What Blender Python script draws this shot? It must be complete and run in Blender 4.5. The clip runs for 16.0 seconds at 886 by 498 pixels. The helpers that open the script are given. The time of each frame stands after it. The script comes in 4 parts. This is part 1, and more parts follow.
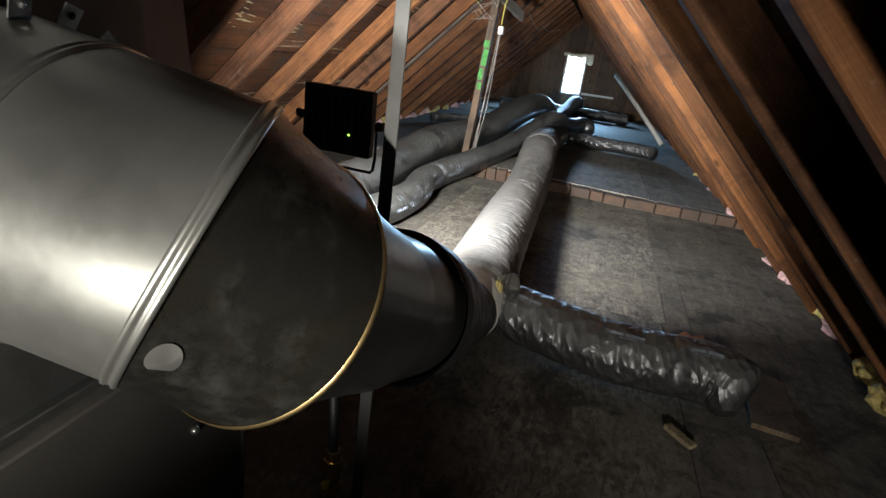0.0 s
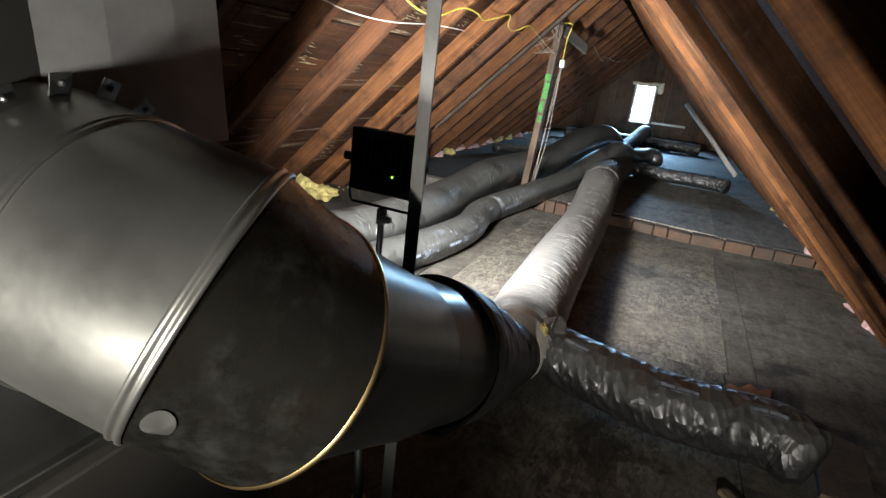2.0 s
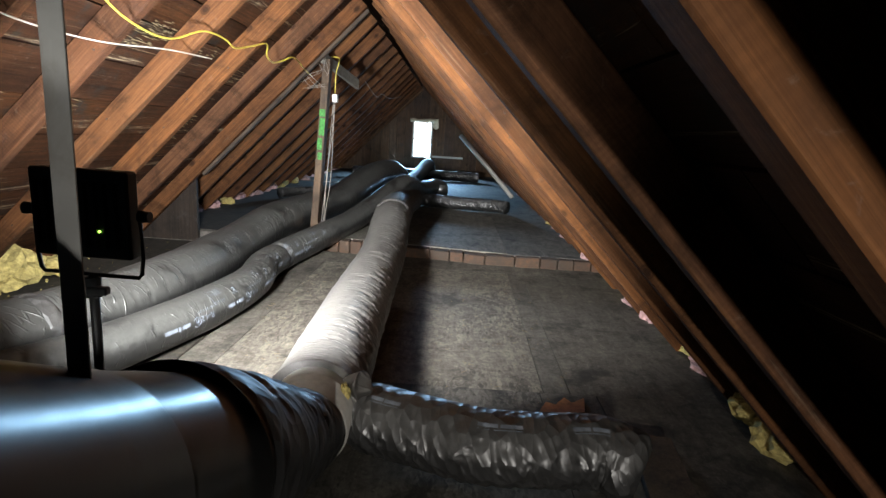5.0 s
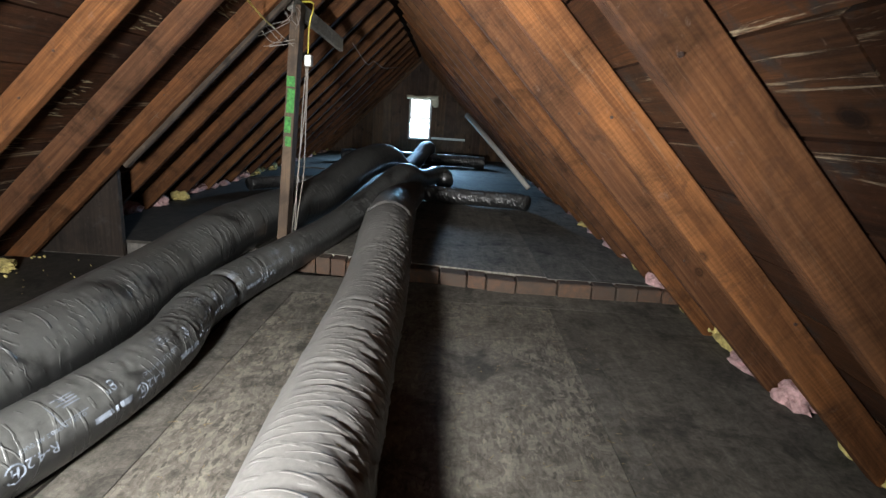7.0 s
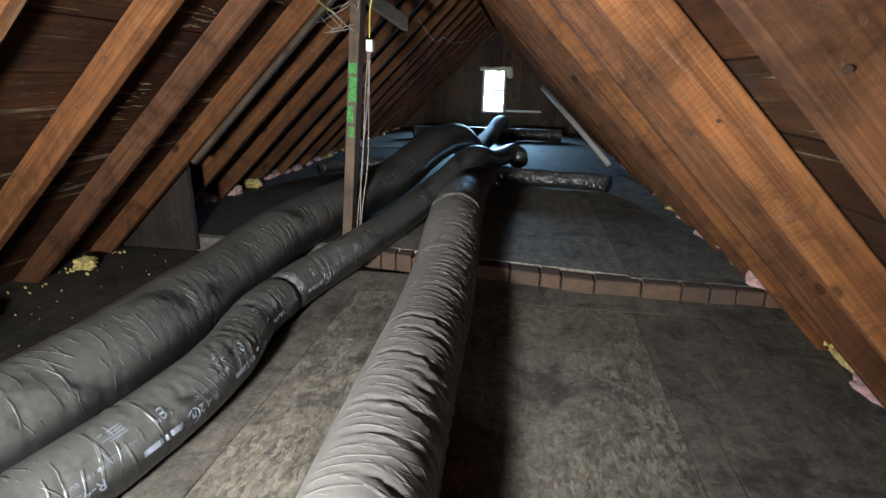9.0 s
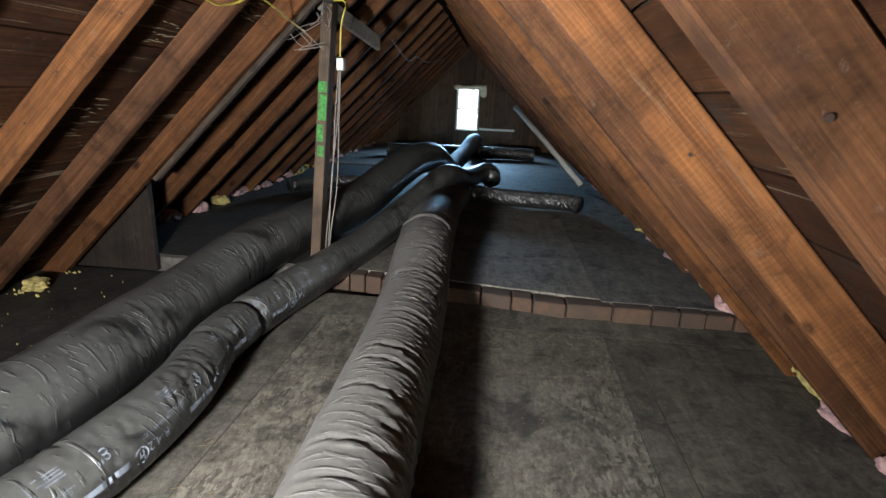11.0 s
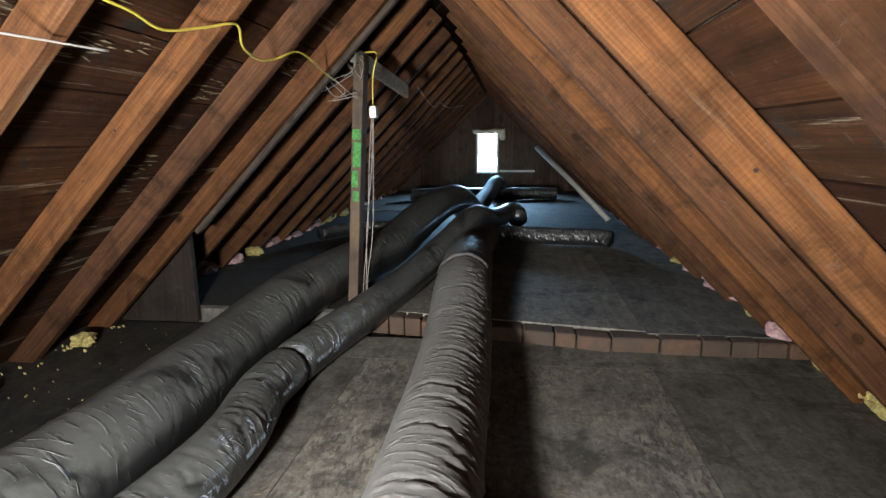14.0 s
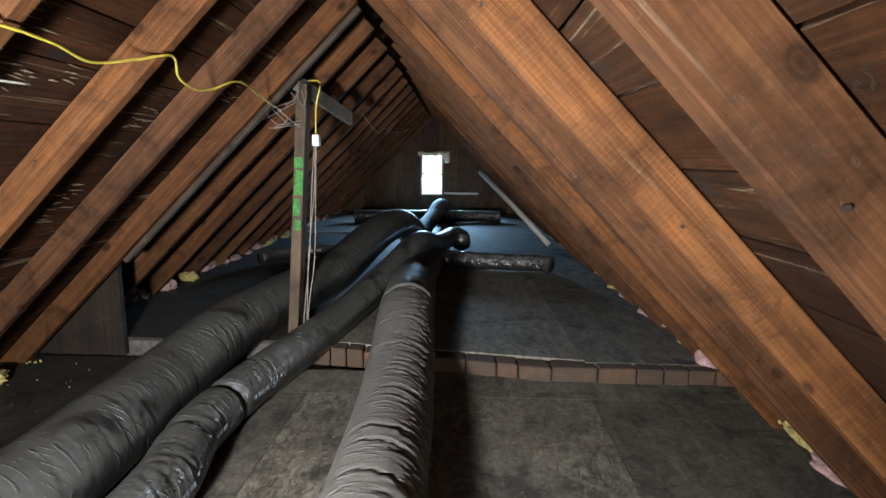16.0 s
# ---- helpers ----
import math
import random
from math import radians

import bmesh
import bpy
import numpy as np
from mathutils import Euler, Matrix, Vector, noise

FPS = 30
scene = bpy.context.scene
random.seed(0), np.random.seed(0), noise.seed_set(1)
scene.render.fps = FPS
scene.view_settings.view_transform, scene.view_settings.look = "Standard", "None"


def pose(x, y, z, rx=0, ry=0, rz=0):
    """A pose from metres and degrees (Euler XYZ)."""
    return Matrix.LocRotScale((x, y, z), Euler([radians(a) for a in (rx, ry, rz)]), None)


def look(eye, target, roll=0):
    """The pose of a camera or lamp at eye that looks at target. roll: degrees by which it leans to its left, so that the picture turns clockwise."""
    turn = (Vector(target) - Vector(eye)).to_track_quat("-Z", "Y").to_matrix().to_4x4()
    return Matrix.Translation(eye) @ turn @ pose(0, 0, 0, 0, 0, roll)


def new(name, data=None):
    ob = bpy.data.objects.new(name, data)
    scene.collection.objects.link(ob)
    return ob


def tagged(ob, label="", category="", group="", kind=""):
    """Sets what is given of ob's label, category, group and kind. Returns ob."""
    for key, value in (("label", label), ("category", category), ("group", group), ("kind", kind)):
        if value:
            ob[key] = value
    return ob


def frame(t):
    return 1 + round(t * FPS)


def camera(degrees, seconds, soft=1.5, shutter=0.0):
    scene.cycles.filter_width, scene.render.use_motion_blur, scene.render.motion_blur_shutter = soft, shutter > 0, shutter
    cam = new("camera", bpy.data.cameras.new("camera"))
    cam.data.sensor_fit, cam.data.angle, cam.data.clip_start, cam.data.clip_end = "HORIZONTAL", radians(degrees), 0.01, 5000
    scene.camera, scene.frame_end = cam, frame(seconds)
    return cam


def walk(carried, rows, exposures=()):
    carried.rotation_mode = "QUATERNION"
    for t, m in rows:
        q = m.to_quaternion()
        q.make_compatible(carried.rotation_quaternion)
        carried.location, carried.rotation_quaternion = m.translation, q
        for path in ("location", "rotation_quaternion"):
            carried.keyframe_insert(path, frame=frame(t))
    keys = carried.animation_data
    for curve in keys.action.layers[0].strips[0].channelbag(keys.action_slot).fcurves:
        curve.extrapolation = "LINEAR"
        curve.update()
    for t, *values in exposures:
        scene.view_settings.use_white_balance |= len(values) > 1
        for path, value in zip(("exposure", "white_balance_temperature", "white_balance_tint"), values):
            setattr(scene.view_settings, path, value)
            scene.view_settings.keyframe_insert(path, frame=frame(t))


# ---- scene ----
cam = camera(78.0, 16.0)
PATH = [
    (0, (1.18, 0.533, 0.891), (0.754, 2.363, 0.204), 7.8),
    (0.5, (1.096, 0.444, 0.936), (0.546, 2.252, 0.283), 7.2),
    (1, (1.053, 0.452, 0.914), (0.307, 2.196, 0.279), 6.4),
    (1.5, (1.091, 0.497, 0.896), (0.254, 2.197, 0.257), 6.7),
    (2, (1.228, 0.572, 0.936), (0.56, 2.35, 0.31), 6.8),
    (2.5, (1.211, 0.598, 0.916), (0.912, 2.493, 0.352), 5.7),
    (3, (1.202, 0.613, 0.921), (1.039, 2.531, 0.376), 4.3),
    (3.5, (1.19, 0.625, 0.937), (1.064, 2.562, 0.455), 4.1),
    (4, (1.205, 0.632, 0.922), (1.1, 2.584, 0.497), 3.8),
    (4.5, (1.246, 0.674, 0.889), (1.212, 2.63, 0.473), 3.4),
    (7, (1.112, 1.884, 0.856), (1.13, 3.824, 0.371), 4.0),
    (7.5, (1.081, 2.013, 0.863), (0.852, 3.927, 0.329), 2.0),
    (8, (1.072, 2.115, 0.853), (0.835, 4.024, 0.304), 2.0),
    (8.5, (1.068, 2.143, 0.886), (0.819, 4.031, 0.276), 1.6),
    (9, (1.131, 2.085, 0.931), (0.88, 3.975, 0.328), 1.6),
    (11.5, (1.139, 2.146, 0.949), (1.021, 4.081, 0.457), 2.5),
    (12, (1.133, 2.126, 0.945), (1.066, 4.085, 0.551), 1.4),
    (12.5, (1.102, 2.135, 0.93), (1.038, 4.1, 0.566), 0.6),
    (13, (1.074, 2.132, 0.925), (0.98, 4.097, 0.565), 0.2),
    (13.5, (1.055, 2.12, 0.915), (0.9, 4.081, 0.55), -0.2),
    (14, (1.063, 2.126, 0.922), (0.819, 4.072, 0.533), -0.4),
    (14.5, (1.087, 2.137, 0.921), (0.845, 4.079, 0.512), -0.5),
    (15, (1.105, 2.139, 0.912), (0.901, 4.083, 0.491), -0.3),
    (15.5, (1.107, 2.156, 0.946), (1.004, 4.107, 0.519), 0.3),
    (16, (1.068, 2.137, 0.98), (1.024, 4.11, 0.656), 0.9),
]
walk(cam, [(t, look(eye, target, roll)) for t, eye, target, roll in PATH], exposures=[(0, 0.5), (3, 0.6), (4.5, 0.55), (7, -0.13), (16, -0.1)])

# ---- world and light ----
world = bpy.data.worlds.new("sky")
scene.world = world
world.use_nodes = True
wn = world.node_tree
sky = wn.nodes.new("ShaderNodeTexSky")
sky.sky_type, sky.sun_disc = "NISHITA", False
sky.sun_elevation, sky.sun_rotation = radians(40), radians(200)
wn.links.new(sky.outputs[0], wn.nodes["Background"].inputs[0])
wn.nodes["Background"].inputs[1].default_value = 0.12
sun = new("sun", bpy.data.lights.new("sun", "SUN"))
sun.data.energy, sun.data.angle, sun.data.color = 2.0, radians(3), (1, 0.95, 0.88)
sun.matrix_world = pose(0, 0, 8, 50, 0, 160)

# the LED panel of the work light, which shines away from the camera's start
panel = new("panel_light", bpy.data.lights.new("panel_light", "AREA"))
panel.data.shape, panel.data.size, panel.data.size_y = "RECTANGLE", 0.17, 0.13
panel.data.spread = radians(122)
panel.data.energy, panel.data.color = 82.0, (0.97, 0.985, 1.0)
panel.matrix_world = look((0.556, 1.875, 0.681), (0.64, 3.2, 0.72))
# a second work lamp behind the camera, aimed at the air handler
lamp2 = new("second_lamp", bpy.data.lights.new("second_lamp", "SPOT"))
lamp2.data.spot_size, lamp2.data.spot_blend, lamp2.data.shadow_soft_size = radians(54), 0.8, 0.06
lamp2.data.energy, lamp2.data.color = 72.0, (1.0, 0.98, 0.93)
lamp2.matrix_world = look((0.86, -0.2, 0.55), (0.73, 0.95, 0.78))
# a third lamp at the back under the east rafters, which grazes them
lamp3 = new("third_lamp", bpy.data.lights.new("third_lamp", "SPOT"))
lamp3.data.spot_size, lamp3.data.spot_blend, lamp3.data.shadow_soft_size = radians(40), 0.6, 0.03
lamp3.data.energy, lamp3.data.color = 190.0, (1.0, 0.96, 0.9)
lamp3.matrix_world = look((1.45, -1.2, 0.70), (1.55, 1.4, 0.76))
# daylight in the gable window
daylight = new("window_daylight", bpy.data.lights.new("window_daylight", "AREA"))
daylight.data.shape, daylight.data.size, daylight.data.size_y = "RECTANGLE", 0.32, 0.64
daylight.data.energy, daylight.data.color = 135.0, (0.36, 0.66, 1.0)
daylight.data.spread = radians(104)
daylight.matrix_world = look((0.648, 11.52, 0.72), (0.648, 10.1, -0.6))


# ---- materials ----
def material(name):
    m = bpy.data.materials.new(name)
    m.use_nodes = True
    return m, m.node_tree, m.node_tree.nodes["Principled BSDF"]


def node(nt, kind, **inputs):
    n = nt.nodes.new(kind)
    for k, v in inputs.items():
        n.inputs[k.replace("_", " ")].default_value = v
    return n


def ramp(nt, src, stops):
    r = nt.nodes.new("ShaderNodeValToRGB")
    while len(r.color_ramp.elements) < len(stops):
        r.color_ramp.elements.new(0.5)
    for e, (p, c) in zip(r.color_ramp.elements, stops):
        e.position, e.color = p, (*c, 1) if len(c) == 3 else c
    nt.links.new(src, r.inputs[0])
    return r.outputs[0]


def mix(nt, fac, a, b, mode="MIX"):
    n = nt.nodes.new("ShaderNodeMix")
    n.data_type, n.blend_type = "RGBA", mode
    for sock, val in ((n.inputs[0], fac), (n.inputs[6], a), (n.inputs[7], b)):
        if hasattr(val, "is_output"):
            nt.links.new(val, sock)
        else:
            sock.default_value = val if isinstance(val, (int, float)) else (*val, 1)
    return n.outputs[2]


def coords(nt, scale=(1, 1, 1), shift=0.0):
    tc = nt.nodes.new("ShaderNodeTexCoord")
    mp = nt.nodes.new("ShaderNodeMapping")
    mp.inputs["Scale"].default_value = scale
    if shift:
        oi = nt.nodes.new("ShaderNodeObjectInfo")
        vm = nt.nodes.new("ShaderNodeVectorMath")
        vm.operation = "SCALE"
        vm.inputs[0].default_value = (shift, shift * 0.7, shift * 1.3)
        nt.links.new(oi.outputs["Random"], vm.inputs["Scale"])
        nt.links.new(vm.outputs[0], mp.inputs["Location"])
    nt.links.new(tc.outputs["Object"], mp.inputs["Vector"])
    return mp.outputs[0]


def noise_tex(nt, vec, scale, detail=6.0, rough=0.6, dist=0.0):
    n = node(nt, "ShaderNodeTexNoise", Scale=scale, Detail=detail, Roughness=rough, Distortion=dist)
    nt.links.new(vec, n.inputs["Vector"])
    return n.outputs[0]


def bump(nt, bsdf, height, strength, distance):
    b = node(nt, "ShaderNodeBump", Strength=strength, Distance=distance)
    nt.links.new(height, b.inputs["Height"])
    nt.links.new(b.outputs[0], bsdf.inputs["Normal"])


def wood(name, dark, mid, light, axis="y", rough=0.75, dirt=0.5, dirt_col=(0.035, 0.03, 0.026), gloss=0.3, pale=0.0, saw=0.0, blots=0.5):
    """Sawn timber: grain along one axis of the object, knots, saw marks, stains and dust."""
    m, nt, b = material(name)
    sc = {"x": (1.1, 40, 40), "y": (40, 1.1, 40), "z": (40, 40, 1.1)}[axis]
    v = coords(nt, sc, 9.0)
    knots = node(nt, "ShaderNodeTexVoronoi", Scale=1.0)
    ks = {"x": (4, 6, 6), "y": (6, 4, 6), "z": (6, 6, 4)}[axis]
    nt.links.new(coords(nt, ks, 4.0), knots.inputs["Vector"])
    kd = knots.outputs["Distance"]
    fine = noise_tex(nt, v, 2.4, 12, 0.78, 0.7)
    vl = coords(nt, tuple(0.3 * q for q in sc), 5.0)
    broad = noise_tex(nt, vl, 1.1, 8, 0.65, 1.5)
    base = ramp(nt, fine, [(0.34, dark), (0.5, mid), (0.64, light)])
    base2 = ramp(nt, broad, [(0.34, dark), (0.5, mid), (0.66, light)])
    col = mix(nt, 0.38, base, base2)
    blot = noise_tex(nt, coords(nt, (1, 1, 1), 6.0), 5.0, 10, 0.72, 0.6)
    col = mix(nt, 1.0, col, ramp(nt, blot, [(0.34, (1 - blots, 1 - blots, 1 - blots)), (0.5, (0.97, 0.95, 0.94)), (0.68, (1 + 0.5 * blots, 1 + 0.36 * blots, 1 + 0.1 * blots))]), "MULTIPLY")
    oi = nt.nodes.new("ShaderNodeObjectInfo")
    tone = ramp(nt, oi.outputs["Random"], [(0, (0.66, 0.6, 0.62)), (0.25, (1.1, 0.98, 0.8)), (0.45, (0.84, 0.8, 0.84)), (0.7, (1.28, 1.08, 0.82)), (1, (0.98, 1.02, 1.02))])
    col = mix(nt, 1.0, col, tone, "MULTIPLY")
    spots = noise_tex(nt, coords(nt, (1, 1, 1), 3.0), 7.5, 10, 0.75, 0.3)
    col = mix(nt, ramp(nt, spots, [(0.55, (0, 0, 0)), (0.64, (dirt, dirt, dirt))]), col, dirt_col)
    if pale:
        pv = coords(nt, tuple(0.18 * q for q in sc), 8.0)
        col = mix(nt, ramp(nt, noise_tex(nt, pv, 2.6, 10, 0.8, 0.9), [(0.58, (0, 0, 0)), (0.66, (pale,) * 3)]), col, (0.3, 0.25, 0.17))
    mould = noise_tex(nt, coords(nt, (1, 1, 1), 2.0), 34, 8, 0.75, 0.6)
    col = mix(nt, ramp(nt, mould, [(0.6, (0, 0, 0)), (0.68, (0.2, 0.2, 0.2))]), col, (0.17, 0.13, 0.1))
    halo = ramp(nt, kd, [(0.06, (0.9, 0.9, 0.9)), (0.075, (0.5, 0.5, 0.5)), (0.085, (0.8, 0.8, 0.8)), (0.105, (0.25, 0.25, 0.25)), (0.13, (0, 0, 0))])
    col = mix(nt, halo, col, tuple(c * 0.5 for c in dark))
    nt.links.new(col, b.inputs["Base Color"])
    b.inputs["Roughness"].default_value = rough
    b.inputs["Specular IOR Level"].default_value = gloss
    height = mix(nt, 0.2, fine, spots)
    if saw:
        wave = node(nt, "ShaderNodeTexWave", Scale=1.0, Distortion=5.0, Detail=3.0, Detail_Scale=0.6)
        wave.bands_direction = axis.upper()
        nt.links.new(coords(nt, (30, 30, 30), 2.0), wave.inputs["Vector"])
        stripe = ramp(nt, wave.outputs["Fac"], [(0.2, (0.93, 0.92, 0.9)), (0.8, (1.04, 1.04, 1.03))])
        worn = ramp(nt, noise_tex(nt, coords(nt, (1, 1, 1), 5.0), 3.0, 4, 0.6), [(0.45, (0, 0, 0)), (0.6, (1, 1, 1))])
        col = mix(nt, worn, col, mix(nt, 1.0, col, stripe, "MULTIPLY"))
        nt.links.new(col, b.inputs["Base Color"])
        height = mix(nt, saw, height, wave.outputs["Fac"])
    bump(nt, b, height, 0.5, 0.003)
    return m


RAFTER = wood("rafter_wood", (0.029, 0.0128, 0.0066), (0.07, 0.0332, 0.0155), (0.126, 0.0642, 0.0298), axis="y", rough=0.8, dirt=0.5, dirt_col=(0.024, 0.012, 0.008), pale=0.16, gloss=0.12, blots=0.6, saw=0.2)
SHEATH = wood("sheathing_wood", (0.008, 0.0038, 0.0024), (0.026, 0.0115, 0.0055), (0.058, 0.026, 0.0115), axis="y", rough=0.8, dirt=0.9, dirt_col=(0.016, 0.014, 0.012), pale=0.8, gloss=0.1)
KNEE = wood("dark_upright_board", (0.008, 0.006, 0.005), (0.017, 0.013, 0.0105), (0.036, 0.028, 0.022), axis="z", rough=0.88, dirt=0.6)
SISTER = wood("blackened_timber", (0.024, 0.019, 0.015), (0.052, 0.042, 0.033), (0.1, 0.082, 0.064), axis="y", rough=0.92, dirt=0.5)
GREYWOOD = wood("grey_weathered_wood", (0.03, 0.024, 0.0195), (0.068, 0.054, 0.043), (0.125, 0.1, 0.08), axis="z", rough=0.85, dirt=0.5)
PALEGREY = wood("pale_grey_board_wood", (0.05, 0.046, 0.04), (0.1, 0.093, 0.083), (0.17, 0.158, 0.14), axis="y", rough=0.85, dirt=0.4)
GABLE = wood("gable_board_wood", (0.03, 0.018, 0.012), (0.06, 0.038, 0.025), (0.1, 0.065, 0.042), axis="z", rough=0.85, dirt=0.6)


def floor_material(name, dark, mid, light, chips=0.0):
    m, nt, b = material(name)
    v = coords(nt, (1, 1, 1), 4.0)
    big = noise_tex(nt, v, 1.7, 8, 0.62, 0.4)
    vs = coords(nt, (16, 2.2, 8), 6.0)
    streak = noise_tex(nt, vs, 1.5, 8, 0.7, 0.8)
    fine = noise_tex(nt, v, 55, 6, 0.7)
    c1 = ramp(nt, streak, [(0.28, dark), (0.5, mid), (0.75, light)])
    c2 = ramp(nt, big, [(0.3, dark), (0.66, light)])
    col = mix(nt, 0.4, c1, c2)
    col = mix(nt, ramp(nt, fine, [(0.42, (0, 0, 0)), (0.7, (0.5, 0.5, 0.5))]), col, tuple(0.45 * c for c in dark))
    height = streak
    if chips:
        vc = coords(nt, (95, 38, 40), 2.0)
        vo = node(nt, "ShaderNodeTexVoronoi", Scale=1.0, Randomness=1.0)
        wob = nt.nodes.new("ShaderNodeVectorMath")
        wob.operation = "ADD"
        nz = node(nt, "ShaderNodeTexNoise", Scale=0.6, Detail=3.0)
        nt.links.new(vc, nz.inputs["Vector"])
        sc2 = nt.nodes.new("ShaderNodeVectorMath")
        sc2.operation = "SCALE"
        sc2.inputs["Scale"].default_value = 3.0
        nt.links.new(nz.outputs["Color"], sc2.inputs[0])
        nt.links.new(vc, wob.inputs[0])
        nt.links.new(sc2.outputs[0], wob.inputs[1])
        nt.links.new(wob.outputs[0], vo.inputs["Vector"])
        bw = nt.nodes.new("ShaderNodeRGBToBW")
        nt.links.new(vo.outputs["Color"], bw.inputs[0])
        cc = ramp(nt, bw.outputs[0], [(0.15, tuple(0.5 * c for c in dark)), (0.5, mid), (0.9, light)])
        patch = ramp(nt, noise_tex(nt, v, 2.6, 4, 0.6), [(0.38, (0.1, 0.1, 0.1)), (0.6, (chips, chips, chips))])
        col = mix(nt, patch, col, cc)
        height = bw.outputs[0]
    scuff = noise_tex(nt, coords(nt, (1.0, 0.45, 1), 3.0), 42, 9, 0.78, 2.6)
    col = mix(nt, ramp(nt, scuff, [(0.55, (0, 0, 0)), (0.68, (0.55, 0.55, 0.55))]), col, tuple(1.25 * c for c in light))
    col = mix(nt, ramp(nt, scuff, [(0.3, (0.7, 0.7, 0.7)), (0.43, (0, 0, 0))]), col, tuple(0.4 * c for c in dark))
    grime = noise_tex(nt, v, 11, 12, 0.8, 1.2)
    col = mix(nt, 1.0, col, ramp(nt, grime, [(0.36, (0.45, 0.44, 0.42)), (0.52, (1, 1, 1)), (0.66, (1.3, 1.28, 1.22))]), "MULTIPLY")
    stain = noise_tex(nt, v, 4.2, 6, 0.65, 0.5)
    col = mix(nt, ramp(nt, stain, [(0.54, (0, 0, 0)), (0.66, (0.75, 0.75, 0.75))]), col, tuple(0.35 * c for c in dark))
    oi = nt.nodes.new("ShaderNodeObjectInfo")
    col = mix(nt, 1.0, col, ramp(nt, oi.outputs["Random"], [(0, (0.82, 0.82, 0.82)), (1, (1.12, 1.08, 1.02))]), "MULTIPLY")
    nt.links.new(col, b.inputs["Base Color"])
    b.inputs["Roughness"].default_value = 0.72
    b.inputs["Specular IOR Level"].default_value = 0.3
    bump(nt, b, height, 0.3, 0.003)
    return m


FLOOR_OSB = floor_material("chipped_floor_sheet", (0.04, 0.037, 0.032), (0.115, 0.106, 0.092), (0.225, 0.208, 0.178), 0.62)
FLOOR_PLY = floor_material("plywood_floor_sheet", (0.036, 0.033, 0.029), (0.088, 0.082, 0.072), (0.165, 0.154, 0.134), 0.0)
# FLOOR_PLY's colours lightened, which paints more light onto the raised floor
FLOOR_UP_LIT = floor_material("lit_raised_floor_sheet", (0.062, 0.058, 0.052), (0.15, 0.141, 0.126), (0.26, 0.244, 0.217), 0.0)
# about a third of FLOOR_DARK's brightness, for the west sheets
FLOOR_WEST = floor_material("dark_west_floor", (0.014, 0.0125, 0.011), (0.033, 0.03, 0.026), (0.07, 0.063, 0.054), 0.0)
FLOOR_DARK = floor_material("grimy_floor_boards", (0.048, 0.045, 0.042), (0.1, 0.095, 0.087), (0.185, 0.174, 0.158), 0.0)


def brick_material():
    m, nt, b = material("brick")
    v = coords(nt, (1, 1, 1), 7.0)
    n1 = noise_tex(nt, v, 30, 8, 0.7)
    oi = nt.nodes.new("ShaderNodeObjectInfo")
    base = ramp(nt, oi.outputs["Random"], [(0, (0.055, 0.028, 0.016)), (0.35, (0.14, 0.056, 0.022)), (0.6, (0.045, 0.031, 0.021)), (1, (0.105, 0.05, 0.023))])
    col = mix(nt, ramp(nt, n1, [(0.38, (0, 0, 0)), (0.6, (0.8, 0.8, 0.8))]), base, (0.05, 0.034, 0.024))
    n2 = noise_tex(nt, v, 6, 8, 0.7)
    col = mix(nt, ramp(nt, n2, [(0.42, (0, 0, 0)), (0.6, (0.75, 0.75, 0.75))]), col, (0.038, 0.028, 0.02))
    nt.links.new(col, b.inputs["Base Color"])
    b.inputs["Roughness"].default_value = 0.9
    bump(nt, b, n1, 0.5, 0.003)
    return m


BRICK = brick_material()


